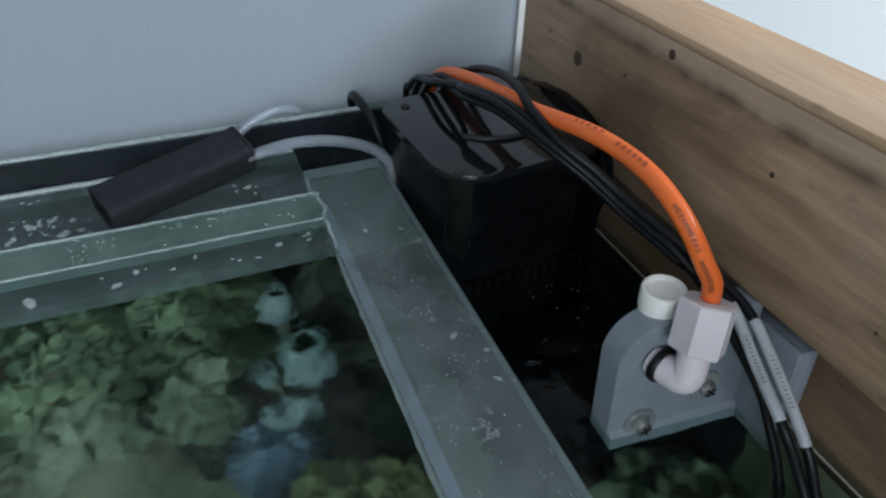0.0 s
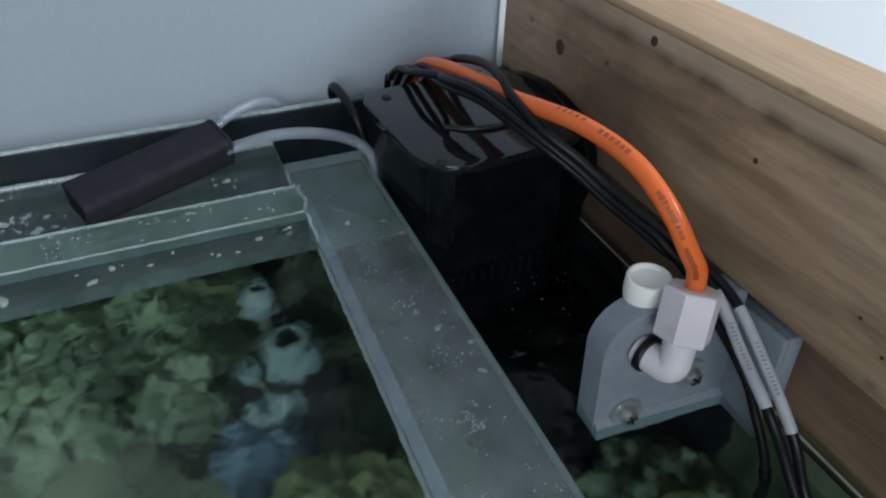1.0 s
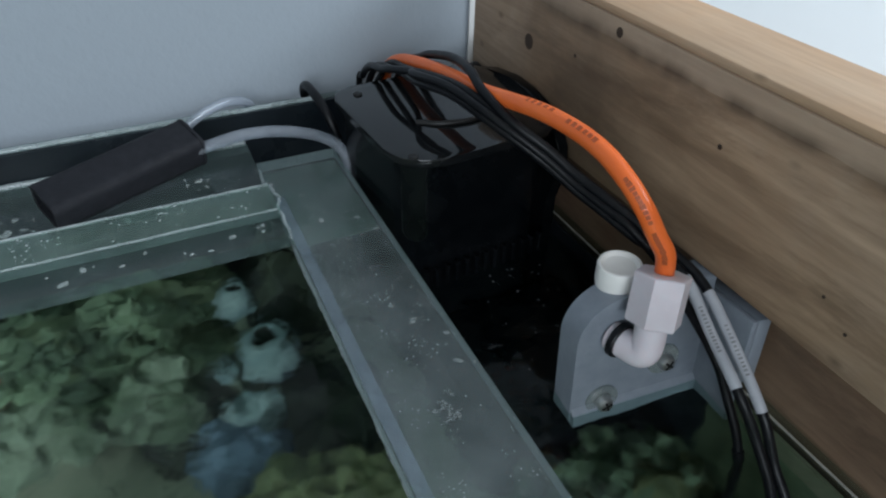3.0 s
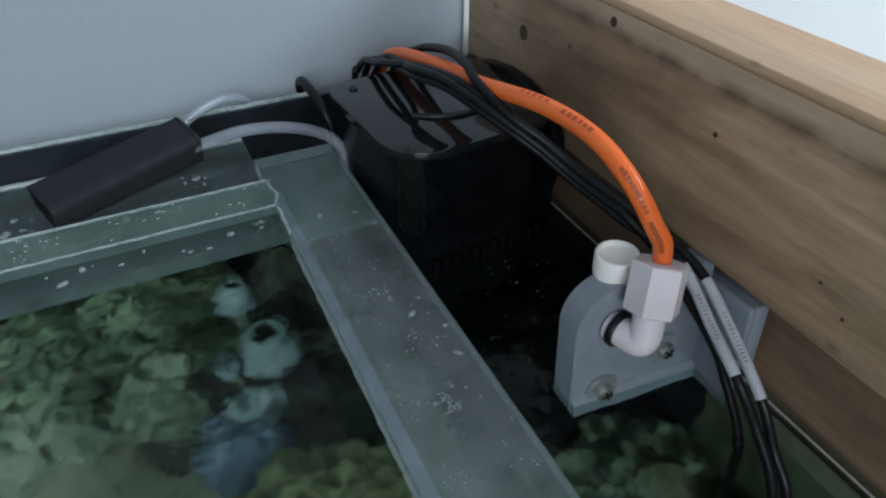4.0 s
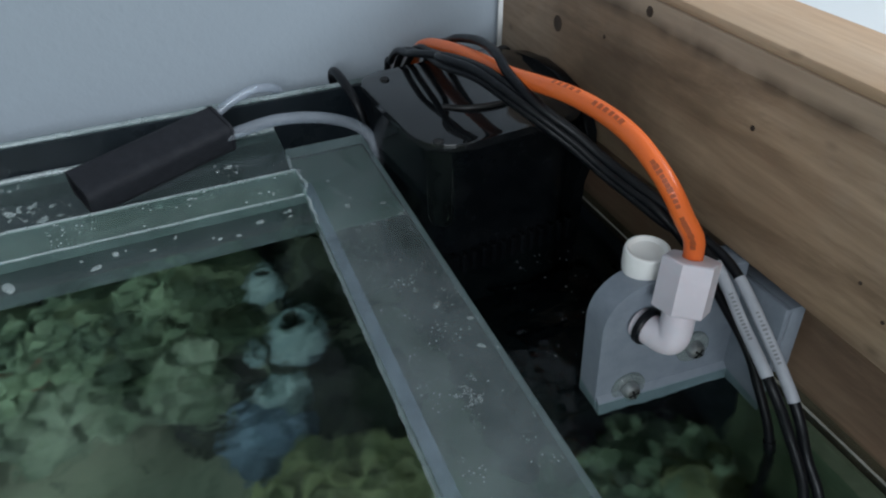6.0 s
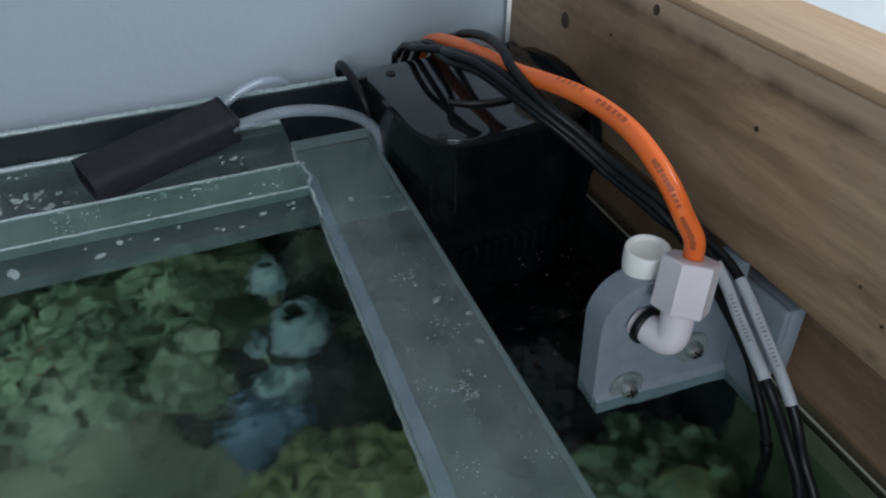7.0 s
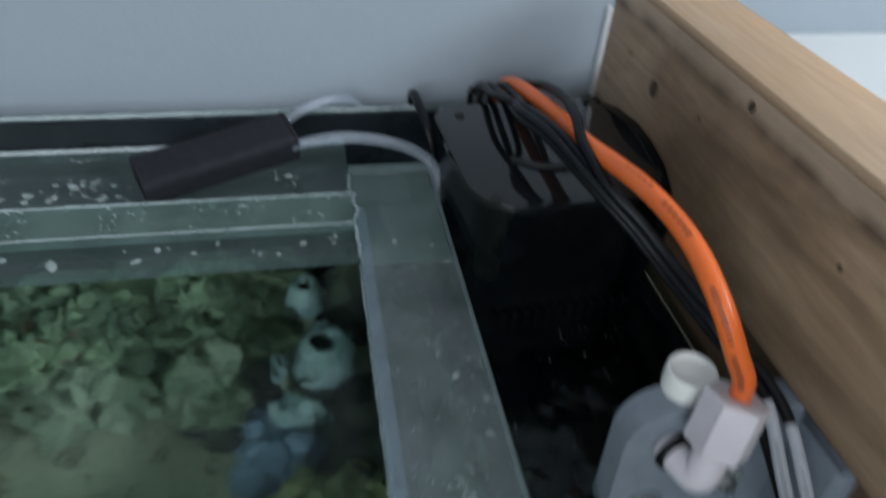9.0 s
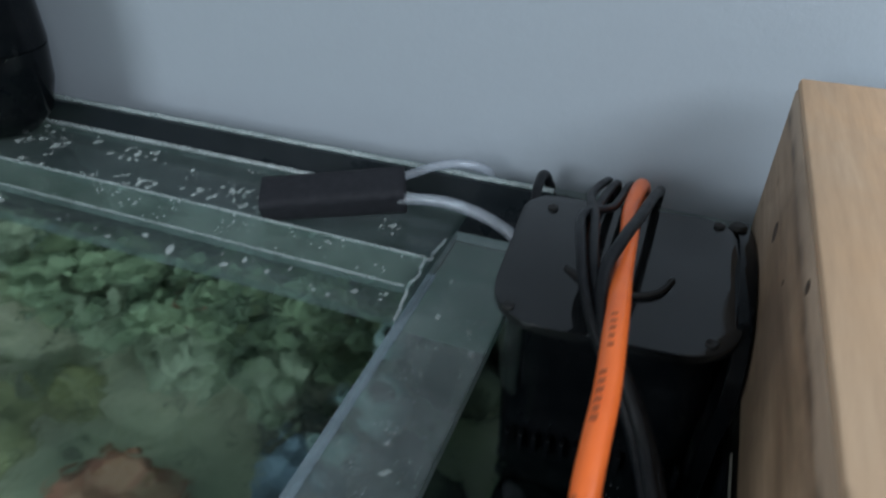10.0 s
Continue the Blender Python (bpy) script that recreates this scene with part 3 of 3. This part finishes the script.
# ---- bracket, elbow and tubing ----
lean = Matrix.Translation((0.1214, 0.1158, -0.0368)) @ Euler((radians(-5.2), 0, radians(-4.6))).to_matrix().to_4x4()
to_front = Matrix(((1, 0, 0, 0), (0, 0, -1, 0), (0, 1, 0, 0), (0, 0, 0, 1)))
bracket = thing("tube_bracket", (0.150, 0.12, -0.036), "grey plastic bracket clamped on the side pane", "bracket")
part("plate", prism(rounded(0.0, 0.0535, 0.0, 0.0540, (0.0015, 0.0, 0.0, 0.0165), 12), -0.0132, -0.0022, 0.0009, 2, lean @ to_front), GREY_PRINT, bracket)
foot = bmesh.new()
ft = [(0.0021, 0.0090), (0.0, 0.0066), (0.0, 0.0), (0.0021, 0.0)]
fv = [[foot.verts.new((x, y, z)) for y, z in ft] for x in (0.0004, 0.0530)]
for i in range(4):
    foot.faces.new((fv[0][i], fv[0][(i + 1) % 4], fv[1][(i + 1) % 4], fv[1][i]))
foot.faces.new(fv[0][::-1]), foot.faces.new(fv[1])
foot.transform(lean)
part("foot", foot, GREY_PRINT, bracket)
part("wing", box(0.0529, 0.0553, -0.0170, 0.0112, 0.0, 0.0470, 0.0006, 2, m=lean), GREY_PRINT, bracket)
part("hook", box(0.0555, 0.0612, -0.0168, 0.0110, 0.0190, 0.0468, 0.0006, 2, m=lean), GREY_PRINT, bracket)


def bolt(x, z, tilt):
    m = lean @ Matrix.Translation((x, 0.0021, z)) @ Euler((radians(90), 0, 0)).to_matrix().to_4x4()
    part("washer", lathe([(0.0064, 0.0), (0.0064, 0.0010), (0.0060, 0.0013)], 24, m), WASHER, bracket, "clear plastic washer")
    hd = part("screw_head", lathe([(0.0032, 0.0013), (0.0032, 0.0030), (0.0026, 0.0042), (0.0012, 0.0046)], 20, m), STEEL, bracket, "shiny steel screw head")
    cross = bmesh.new()
    for a in (tilt, tilt + 90):
        box(-0.0020, 0.0020, -0.0004, 0.0004, 0.0040, 0.0048, bm=cross, m=m @ Euler((0, 0, radians(a))).to_matrix().to_4x4())
    part("recess", cross, BLACK_SCREW, hd, "dark cross recess")


bolt(0.0125, 0.0100, 20)
bolt(0.0365, 0.0215, 50)

cap = thing("thumb_screw", (0.1415, 0.1302, 0.0070), "white plastic thumb screw with a dished top on the bracket", "thumb screw")
cm = axis((0.1416, 0.1302, 0.0070), (0.1412, 0.1304, 0.0240)) @ Matrix.Diagonal((0.90, 0.90, 1.0, 1))
part("knob", lathe([(0.0066, 0.0), (0.0074, 0.0006), (0.0074, 0.0050), (0.0066, 0.0058), (0.0066, 0.0068), (0.0080, 0.0078), (0.0084, 0.0100), (0.0084, 0.0158), (0.0080, 0.0168), (0.0072, 0.0170), (0.0066, 0.0164), (0.0060, 0.0157), (0.0015, 0.0155)], 36, cm), CAP_WHITE, cap)

elbow = thing("elbow_fitting", (0.138, 0.112, 0.0), "white nylon elbow fitting in the bracket", "elbow fitting")
e0, e1 = Vector((0.1350, 0.1205, 0.0022)), Vector((0.1382, 0.1078, 0.0028))
e2 = e1 + Vector((0.26, 0.28, 0.90)).normalized() * 0.0290
ax = (e2 - e1).normalized()
part("bend", sweep(spline([e0, e0.lerp(e1, 0.5), e0.lerp(e1, 0.86) + ax * 0.0006, e1 + ax * 0.0035, e1 + ax * 0.011, e1 + ax * 0.015], 8), 0.0052, 24), NYLON, elbow)
part("gasket", lathe([(0.0064, 0.0), (0.0064, 0.0018), (0.0060, 0.0024)], 28, axis(e0.lerp(e1, 0.16), e1)), RUBBER, elbow, "black rubber gasket")
hexa = [(0.0090 * math.cos(radians(60 * i + 12)), 0.0098 * math.sin(radians(60 * i + 12))) for i in range(6)]
part("nut", prism(hexa, 0.0115, 0.0285, 0.0008, 2, axis(e1, e2)), NYLON, elbow, "hexagonal white compression nut", 40)

o_pts = [e2 - ax * 0.004, e2, (0.1442, 0.1160, 0.0368), (0.1413, 0.1184, 0.0430), (0.1376, 0.1227, 0.0517), (0.1357, 0.1298, 0.0575), (0.1352, 0.1409, 0.0609), (0.1349, 0.1552, 0.0616), (0.1336, 0.1725, 0.0605), (0.1322, 0.1915, 0.0570),
         (0.1305, 0.2111, 0.0532), (0.1292, 0.2357, 0.0500), (0.1276, 0.2530, 0.0475), (0.1272, 0.2740, 0.0425), (0.1274, 0.2880, 0.0380), (0.1276, 0.3000, 0.0320), (0.1280, 0.3110, 0.0220), (0.1280, 0.3160, 0.0000), (0.1280, 0.3165, -0.1200)]
o_path = spline(o_pts, 14)
tubing = thing("orange_tubing", e2, "orange rubber tubing with dark print from the elbow over the box", "tubing")
part("tube", sweep(o_path, 0.0031, 18), ORANGE, tubing)


def print_bars(path, a, b, r, parent, material, n, side, seed, fill=0.75, wide=0.0012):
    """Short dark bars standing for lettering along a tube."""
    rg = random.Random(seed)
    N = len(path) - 1
    for i in range(n):
        f = a + (b - a) * (i + 0.2) / n
        k = f * N
        j = min(int(k), N - 1)
        p = path[j].lerp(path[j + 1], k - j)
        t = (path[j + 1] - path[j]).normalized()
        s = (Vector(side) - t * t.dot(Vector(side))).normalized()
        o = t.cross(s)
        ln = (b - a) / n * fill * sum((path[q + 1] - path[q]).length for q in range(N)) * rg.uniform(0.7, 1.0)
        m = Matrix((( *t, 0), (*o, 0), (*s, 0), (0, 0, 0, 1))).transposed()
        m.translation = p + s * (r - 0.00012)
        w = wide * rg.uniform(0.75, 1.15)
        part("print_bar", box(0, ln, -w / 2, w / 2, 0, 0.00022, m=m), material, parent)


print_bars(o_path, 0.100, 0.183, 0.0031, tubing, ORANGE_INK, 8, (-0.72, -0.55, 0.40), 3, 0.5, 0.0016)
print_bars(o_path, 0.197, 0.278, 0.0031, tubing, ORANGE_INK, 10, (-0.66, -0.55, 0.50), 4, 0.5, 0.0016)
print_bars(o_path, 0.345, 0.405, 0.0031, tubing, ORANGE_INK, 6, (-0.45, -0.45, 0.77), 6, 0.5, 0.0016)
print_bars(o_path, 0.425, 0.475, 0.0031, tubing, ORANGE_INK, 5, (-0.20, -0.45, 0.87), 7, 0.5, 0.0016)


# ---- cables ----
def cable(pts, r, label, name="cable", group="black cables"):
    path = spline(pts, 12)
    c = thing(name, pts[0], label, "cable", group)
    part("sheath", sweep(path, r, 12), RUBBER, c)
    return c, path


trunk = [(0.1550, 0.1400, 0.0265), (0.1515, 0.1500, 0.0295), (0.1465, 0.1637, 0.0335), (0.1400, 0.1740, 0.0400), (0.1310, 0.1850, 0.0475), (0.1238, 0.1984, 0.0528), (0.1191, 0.2148, 0.0550), (0.1155, 0.2376, 0.0515)]


def off(points, d):
    return [tuple(Vector(p) + Vector(d)) for p in points]


c1, p1 = cable([(0.1580, 0.0450, -0.1000), (0.1600, 0.0500, -0.0600), (0.1616, 0.0579, -0.0300), (0.1620, 0.0680, -0.0180), (0.1612, 0.0770, -0.0045), (0.1626, 0.0940, 0.0075), (0.1646, 0.1140, 0.0180), (0.1620, 0.1280, 0.0230)] + off(trunk, (0.0018, 0, 0.0008)) +
               [(0.1122, 0.2600, 0.0465), (0.1118, 0.2730, 0.0420), (0.1130, 0.2850, 0.0385), (0.1140, 0.2960, 0.0340), (0.1142, 0.3060, 0.0260), (0.1145, 0.3150, 0.0100), (0.1150, 0.3165, -0.1000)], 0.0017, "black cable with a white printed sleeve hanging into the water")
c2, p2 = cable([(0.1555, 0.0480, -0.1000), (0.1572, 0.0530, -0.0600), (0.1588, 0.0615, -0.0290), (0.1575, 0.0735, -0.0110), (0.1547, 0.0835, 0.0027), (0.1585, 0.1018, 0.0097), (0.1600, 0.1193, 0.0200), (0.1580, 0.1310, 0.0225)] + off(trunk, (-0.0010, 0, -0.0022)) +
               [(0.1160, 0.2580, 0.0455), (0.1165, 0.2720, 0.0415), (0.1172, 0.2860, 0.0378), (0.1178, 0.2980, 0.0320), (0.1178, 0.3100, 0.0180), (0.1178, 0.3165, 0.0000), (0.1178, 0.3166, -0.1000)], 0.0017, "black cable with a grey printed sleeve hanging into the water")
c3, p3 = cable([(0.1650, 0.0760, -0.1000), (0.1645, 0.0780, -0.0600), (0.1640, 0.0804, -0.0302), (0.1630, 0.0932, -0.0096), (0.1612, 0.0999, 0.0002), (0.1615, 0.1142, 0.0078), (0.1600, 0.1270, 0.0160)] + off(trunk, (-0.0022, 0.0005, 0.0012)) +
               [(0.1205, 0.2560, 0.0460), (0.1222, 0.2720, 0.0415), (0.1230, 0.2880, 0.0375), (0.1235, 0.3020, 0.0280), (0.1232, 0.3165, 0.0000), (0.1232, 0.3168, -0.1000)], 0.0016, "thin black cable hanging straight into the water")
c4, p4 = cable([(0.1600, 0.1300, 0.0240), (0.1575, 0.1370, 0.0275)] + off(trunk[1:5], (-0.0008, 0.001, 0.0036)) + [(0.1262, 0.2020, 0.0570), (0.1285, 0.2180, 0.0592), (0.1318, 0.2400, 0.0558), (0.1336, 0.2647, 0.0483), (0.1345, 0.2800, 0.0415), (0.1350, 0.2950, 0.0345), (0.1350, 0.3060, 0.0250), (0.1345, 0.3165, 0.0000), (0.1345, 0.3168, -0.1000)], 0.0019, "thin black cable looped over the orange tubing")
c5, p5 = cable([(0.0900, 0.3165, -0.1000), (0.0875, 0.3160, 0.0000), (0.0850, 0.3140, 0.0180), (0.0843, 0.3060, 0.0255), (0.0848, 0.2950, 0.0265), (0.0860, 0.2870, 0.0240), (0.0880, 0.2800, 0.0180), (0.0905, 0.2765, 0.0060), (0.0918, 0.2745, -0.0080), (0.0920, 0.2720, -0.0400), (0.0920, 0.2700, -0.1000)], 0.0022, "black cable hooked over the back rim beside the box")


def sleeve(c, path, a, b, r, label, seed):
    s = part("sleeve", sweep(clip_path(path, a, b), r, 14), LABEL, c, label)
    print_bars(path, a + (b - a) * 0.30, a + (b - a) * 0.72, r, s, LABEL_INK, 13, (-0.55, -0.55, 0.62), seed, 0.6, 0.0012)


def span(path, lo, hi):
    ks = [i for i, p in enumerate(path) if i < len(path) * 0.5 and lo <= p.y <= hi]
    n = len(path) - 1
    return min(ks) / n, max(ks) / n


sleeve(c1, p1, *span(p1, 0.0780, 0.1140), 0.0019, "white printed cable sleeve", 11)
sleeve(c2, p2, *span(p2, 0.0840, 0.1200), 0.0019, "greyish white printed cable sleeve", 12)
nut_ring = part("collar", sweep(clip_path(p3, *span(p3, 0.0798, 0.0816)), 0.0020, 12), RUBBER, c3)


# ---- under water ----
bed = bmesh.new()
NX, NY = 110, 60
grid = [[bed.verts.new((TX0 + 0.001 + (TX1 - TX0 - 0.004) * i / NX, TY0 + 0.001 + (TY1 - TY0 - 0.005) * j / NY, 0)) for j in range(NY + 1)] for i in range(NX + 1)]
for row in grid:
    for v in row:
        v.co.z = BED_Z - 0.012 + 0.010 * noise.fractal(Vector((v.co.x * 14, v.co.y * 14, 0)), 1.0, 2.0, 4) + 0.002 * noise.noise(Vector((v.co.x * 130, v.co.y * 130, 3)))
for i in range(NX):
    for j in range(NY):
        bed.faces.new((grid[i][j], grid[i + 1][j], grid[i + 1][j + 1], grid[i][j + 1]))
structure("sand_bed", bed, SAND, "pale olive sand on the tank floor", "sand")


def stone(centre, size, seed, material, label, rough=0.5):
    ob = mesh_object("live_rock", lump(centre, size, seed, 4, rough), material)
    return tagged(ob, label, "rock", "rocks in the tank")


stone((-0.060, 0.262, -0.098), (0.070, 0.036, 0.032), 1, ROCK, "rough green rock leaning on the back of the tank")
stone((-0.150, 0.255, -0.100), (0.060, 0.038, 0.030), 2, ROCK, "rough green rock overgrown with algae")
stone((-0.074, 0.242, -0.068), (0.018, 0.012, 0.011), 3, ROCK_RED, "reddish brown rock patch among green rocks")
stone((-0.054, 0.148, -0.108), (0.026, 0.020, 0.016), 4, ROCK_RED, "reddish brown rock on the sand")
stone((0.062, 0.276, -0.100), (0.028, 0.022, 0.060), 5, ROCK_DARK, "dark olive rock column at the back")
stone((0.055, 0.200, -0.116), (0.026, 0.030, 0.016), 6, ROCK_DARK, "rock coloured almost black for the shade")
stone((0.030, 0.155, -0.108), (0.022, 0.014, 0.018), 7, ROCK_OLIVE, "yellowish green rock on the sand")
stone((0.058, 0.150, -0.106), (0.018, 0.014, 0.016), 8, ROCK_OLIVE, "small yellowish green rock")
stone((0.006, 0.158, -0.114), (0.016, 0.012, 0.012), 9, ROCK_OLIVE, "low yellowish green rock on the sand")
stone((0.150, 0.090, -0.108), (0.036, 0.030, 0.024), 10, ROCK_OLIVE, "dark green rock under the bracket")
stone((0.114, 0.094, -0.106), (0.030, 0.026, 0.026), 11, ROCK_OLIVE, "olive rock with pale growth", 0.35)
stone((0.150, 0.040, -0.100), (0.030, 0.030, 0.030), 12, ROCK, "green rock by the side pane")
stone((-0.260, 0.235, -0.104), (0.055, 0.040, 0.028), 13, ROCK, "broad green rock further along the tank")
stone((-0.150, 0.150, -0.112), (0.038, 0.030, 0.018), 14, ROCK_OLIVE, "flat mossy rock on the sand")
stone((-0.230, 0.150, -0.108), (0.044, 0.034, 0.024), 15, ROCK, "mossy rock on the sand")
stone((-0.010, 0.275, -0.092), (0.030, 0.022, 0.036), 16, ROCK, "upright green rock at the back pane")


def frill(centre, size, n, seed, leaf, material, label):
    """A soft coral: many ruffled cups standing on a mound."""
    rg = random.Random(seed)
    b = bmesh.new()
    for _ in range(n):
        a, e = rg.uniform(0, 2 * math.pi), math.acos(rg.uniform(0.05, 1))
        d = Vector((math.cos(a) * math.sin(e), math.sin(a) * math.sin(e), math.cos(e)))
        k = 1 + 0.55 * noise.fractal(d * 1.6 + Vector((seed, 0, 0)), 1.0, 2.0, 3)
        p = Vector((centre[0] + d.x * size[0] * k, centre[1] + d.y * size[1] * k, centre[2] + d.z * size[2] * k))
        p.y = min(p.y, TY1 - 0.008)
        q = (d + Vector((rg.uniform(-.5, .5), rg.uniform(-.5, .5), rg.uniform(0, .6)))).normalized()
        m = Matrix.Translation(p) @ q.to_track_quat("Z", "Y").to_matrix().to_4x4()
        r = leaf * rg.uniform(0.55, 1.5)
        rings, ph, wav = [], rg.uniform(0, 6), rg.randint(3, 5)
        for f, h in ((0.10, -0.35), (0.35, -0.08), (0.60, 0.05), (0.82, 0.10), (1.0, 0.02), (1.06, -0.10)):
            rings.append([b.verts.new(m @ Vector((r * f * math.cos(2 * math.pi * i / 20), r * f * math.sin(2 * math.pi * i / 20), r * (h + 0.30 * f * f * math.sin(wav * 2 * math.pi * i / 20 + ph))))) for i in range(20)])
        for u, w in zip(rings, rings[1:]):
            for i in range(20):
                b.faces.new((u[i], u[(i + 1) % 20], w[(i + 1) % 20], w[i]))
        b.faces.new(rings[0][::-1])
        for ring_verts in rings:
            for v in ring_verts:
                v.co += 0.40 * r * noise.noise_vector(v.co * 110) + 0.12 * r * noise.noise_vector(v.co * 380)
    return tagged(mesh_object("soft_coral", b, material), label, "coral", "corals in the tank")


frill((-0.055, 0.250, -0.090), (0.062, 0.032, 0.034), 95, 21, 0.0080, CORAL_GREEN, "ruffled green soft coral on a rock")
frill((-0.070, 0.228, -0.100), (0.040, 0.022, 0.024), 32, 22, 0.0092, CORAL_PALE, "pale greenish soft coral cups")
frill((-0.150, 0.248, -0.094), (0.058, 0.034, 0.030), 70, 23, 0.0085, CORAL_GREEN, "ruffled green soft coral on a rock")
frill((-0.020, 0.258, -0.082), (0.024, 0.022, 0.030), 30, 24, 0.0080, CORAL_GREEN, "green soft coral clump against the back")
frill((-0.022, 0.226, -0.100), (0.024, 0.018, 0.022), 26, 29, 0.0078, CORAL_PALE, "pale green soft coral cups beside the sponge")
frill((-0.118, 0.232, -0.100), (0.030, 0.018, 0.022), 26, 30, 0.0095, CORAL_PALE, "pale ruffled soft coral at the edge of the sand")
frill((-0.250, 0.245, -0.096), (0.050, 0.036, 0.028), 60, 25, 0.0085, CORAL_PALE, "pale soft coral colony")
frill((0.122, 0.098, -0.098), (0.018, 0.014, 0.014), 16, 26, 0.0080, CORAL_PALE, "pale frilled coral near the bracket")
frill((0.138, 0.108, -0.098), (0.038, 0.026, 0.020), 46, 32, 0.0090, CORAL_GREEN, "soft green coral spread under the bracket")
frill((0.150, 0.055, -0.096), (0.026, 0.022, 0.018), 30, 33, 0.0085, CORAL_PALE, "greyish green coral by the side pane")
frill((0.034, 0.156, -0.100), (0.024, 0.014, 0.018), 24, 27, 0.0068, CORAL_YELLOW, "yellowish coral tips on a rock")
frill((0.004, 0.152, -0.108), (0.016, 0.010, 0.012), 14, 31, 0.0066, CORAL_YELLOW, "yellowish frilled coral on the sand")
frill((-0.215, 0.155, -0.100), (0.040, 0.030, 0.020), 44, 28, 0.0080, CORAL_GREEN, "green soft coral on a mossy rock")
stone((-0.002, 0.212, -0.118), (0.022, 0.013, 0.014), 17, ROCK_DARK, "rock coloured dark brown for the shade of the coral")
stone((-0.120, 0.190, -0.118), (0.020, 0.012, 0.010), 18, ROCK_OLIVE, "low olive rock half sunk in the sand")

sponge = thing("tube_sponge", (0.02, 0.22, -0.118), "blue-grey tube sponge with open pale mouths", "sponge")


def sponge_tube(base, top, r0, r1, seed):
    """A stem from the base and a fat barrel on it, whose open mouth looks up and to the front."""
    top = Vector(top)
    foot = top + Vector((0.001 * seed - 0.003, -0.05 * r1, -2.9 * r1))
    part("stem", sweep(spline([base, Vector(base).lerp(foot, 0.55) + Vector((0.001, 0, 0)), foot + (top - foot) * 0.2], 6), r0 * 0.55, 12), CORAL_PALE, sponge, "yellowish stem")
    m = axis(foot, top)
    h = (top - foot).length
    prof = [(r1 * 0.35, 0.0), (r1 * 0.72, h * 0.10), (r1 * 0.98, h * 0.32), (r1 * 1.06, h * 0.55), (r1 * 1.0, h * 0.78), (r1 * 0.90, h * 0.92), (r1 * 0.78, h * 0.985), (r1 * 0.60, h), (r1 * 0.48, h * 0.975), (r1 * 0.42, h * 0.90), (r1 * 0.40, h * 0.5), (r1 * 0.1, h * 0.35)]
    b = lathe(prof, 28)
    for v in b.verts:
        v.co.x += 0.10 * r1 * noise.noise(v.co * 60 + Vector((seed, 0, 0)))
        v.co.y += 0.10 * r1 * noise.noise(v.co * 60 + Vector((0, seed, 9)))
    b.transform(m)
    t = part("tube", b, [CORAL_BLUE, SPONGE_IN], sponge, "", 80)
    for f in t.data.polygons:
        c = m.inverted() @ f.center
        if Vector((c.x, c.y)).length < r1 * 0.47 and c.z > h * 0.3:
            f.material_index = 1


sponge_tube((0.026, 0.244, -0.112), (0.0275, 0.260, -0.064), 0.0058, 0.0084, 1)
sponge_tube((0.032, 0.212, -0.116), (0.0350, 0.231, -0.074), 0.0085, 0.0125, 2)
sponge_tube((0.026, 0.214, -0.108), (0.014, 0.229, -0.088), 0.0045, 0.0045, 3)
part("base_mass", lump((0.014, 0.190, -0.112), (0.021, 0.016, 0.016), 31, 3, 0.45), SPONGE_BASE, sponge)
part("base_mass", lump((0.022, 0.206, -0.106), (0.012, 0.009, 0.013), 33, 3, 0.5), CORAL_BLUE, sponge)
part("base_mass", lump((0.003, 0.204, -0.108), (0.008, 0.007, 0.009), 35, 3, 0.5), SPONGE_BASE, sponge)

far = thing("tube_sponge", (-0.225, 0.25, -0.118), "small blue-white tube sponge among dark rocks", "sponge")
sponge = far
sponge_tube((-0.215, 0.245, -0.118), (-0.212, 0.262, -0.078), 0.010, 0.013, 7)
sponge_tube((-0.238, 0.252, -0.118), (-0.242, 0.252, -0.084), 0.008, 0.011, 8)

debris = bmesh.new()
for _ in range(160):
    x, y = rng.uniform(-0.30, 0.10), rng.uniform(0.02, 0.26)
    s = lump((x, y, BED_Z - 0.011 + 0.010 * noise.fractal(Vector((x * 14, y * 14, 0)), 1.0, 2.0, 4)), (rng.uniform(0.0008, 0.004), rng.uniform(0.0008, 0.0025), 0.0012), rng.random() * 50, 1, 0.5)
    add(debris, s)
tagged(mesh_object("rubble", debris, ROCK_DARK), "dark crumbs and shell bits on the sand", "rubble", kind="stuff")

# ---- pump housing at the far end ----
pump = thing("pump_housing", (-0.242, 0.285, 0.003), "black rounded plastic pump housing resting on the back brace", "pump")
part("base_cup", lathe([(0.022, 0.0025), (0.040, 0.006), (0.053, 0.017), (0.061, 0.035), (0.0645, 0.0545)], 40, Matrix.Translation((-0.2420, 0.278, 0.004)) @ Matrix.Diagonal((1, 0.52, 1, 1))), BLACK_BODY, pump)
hb = lathe([(0.0635, 0.0545), (0.0650, 0.0555), (0.066, 0.085), (0.062, 0.115), (0.050, 0.140), (0.025, 0.152)], 40, Matrix.Translation((-0.2420, 0.278, 0.004)) @ Matrix.Diagonal((1, 0.52, 1, 1)))
part("housing", hb, BLACK_BODY, pump)
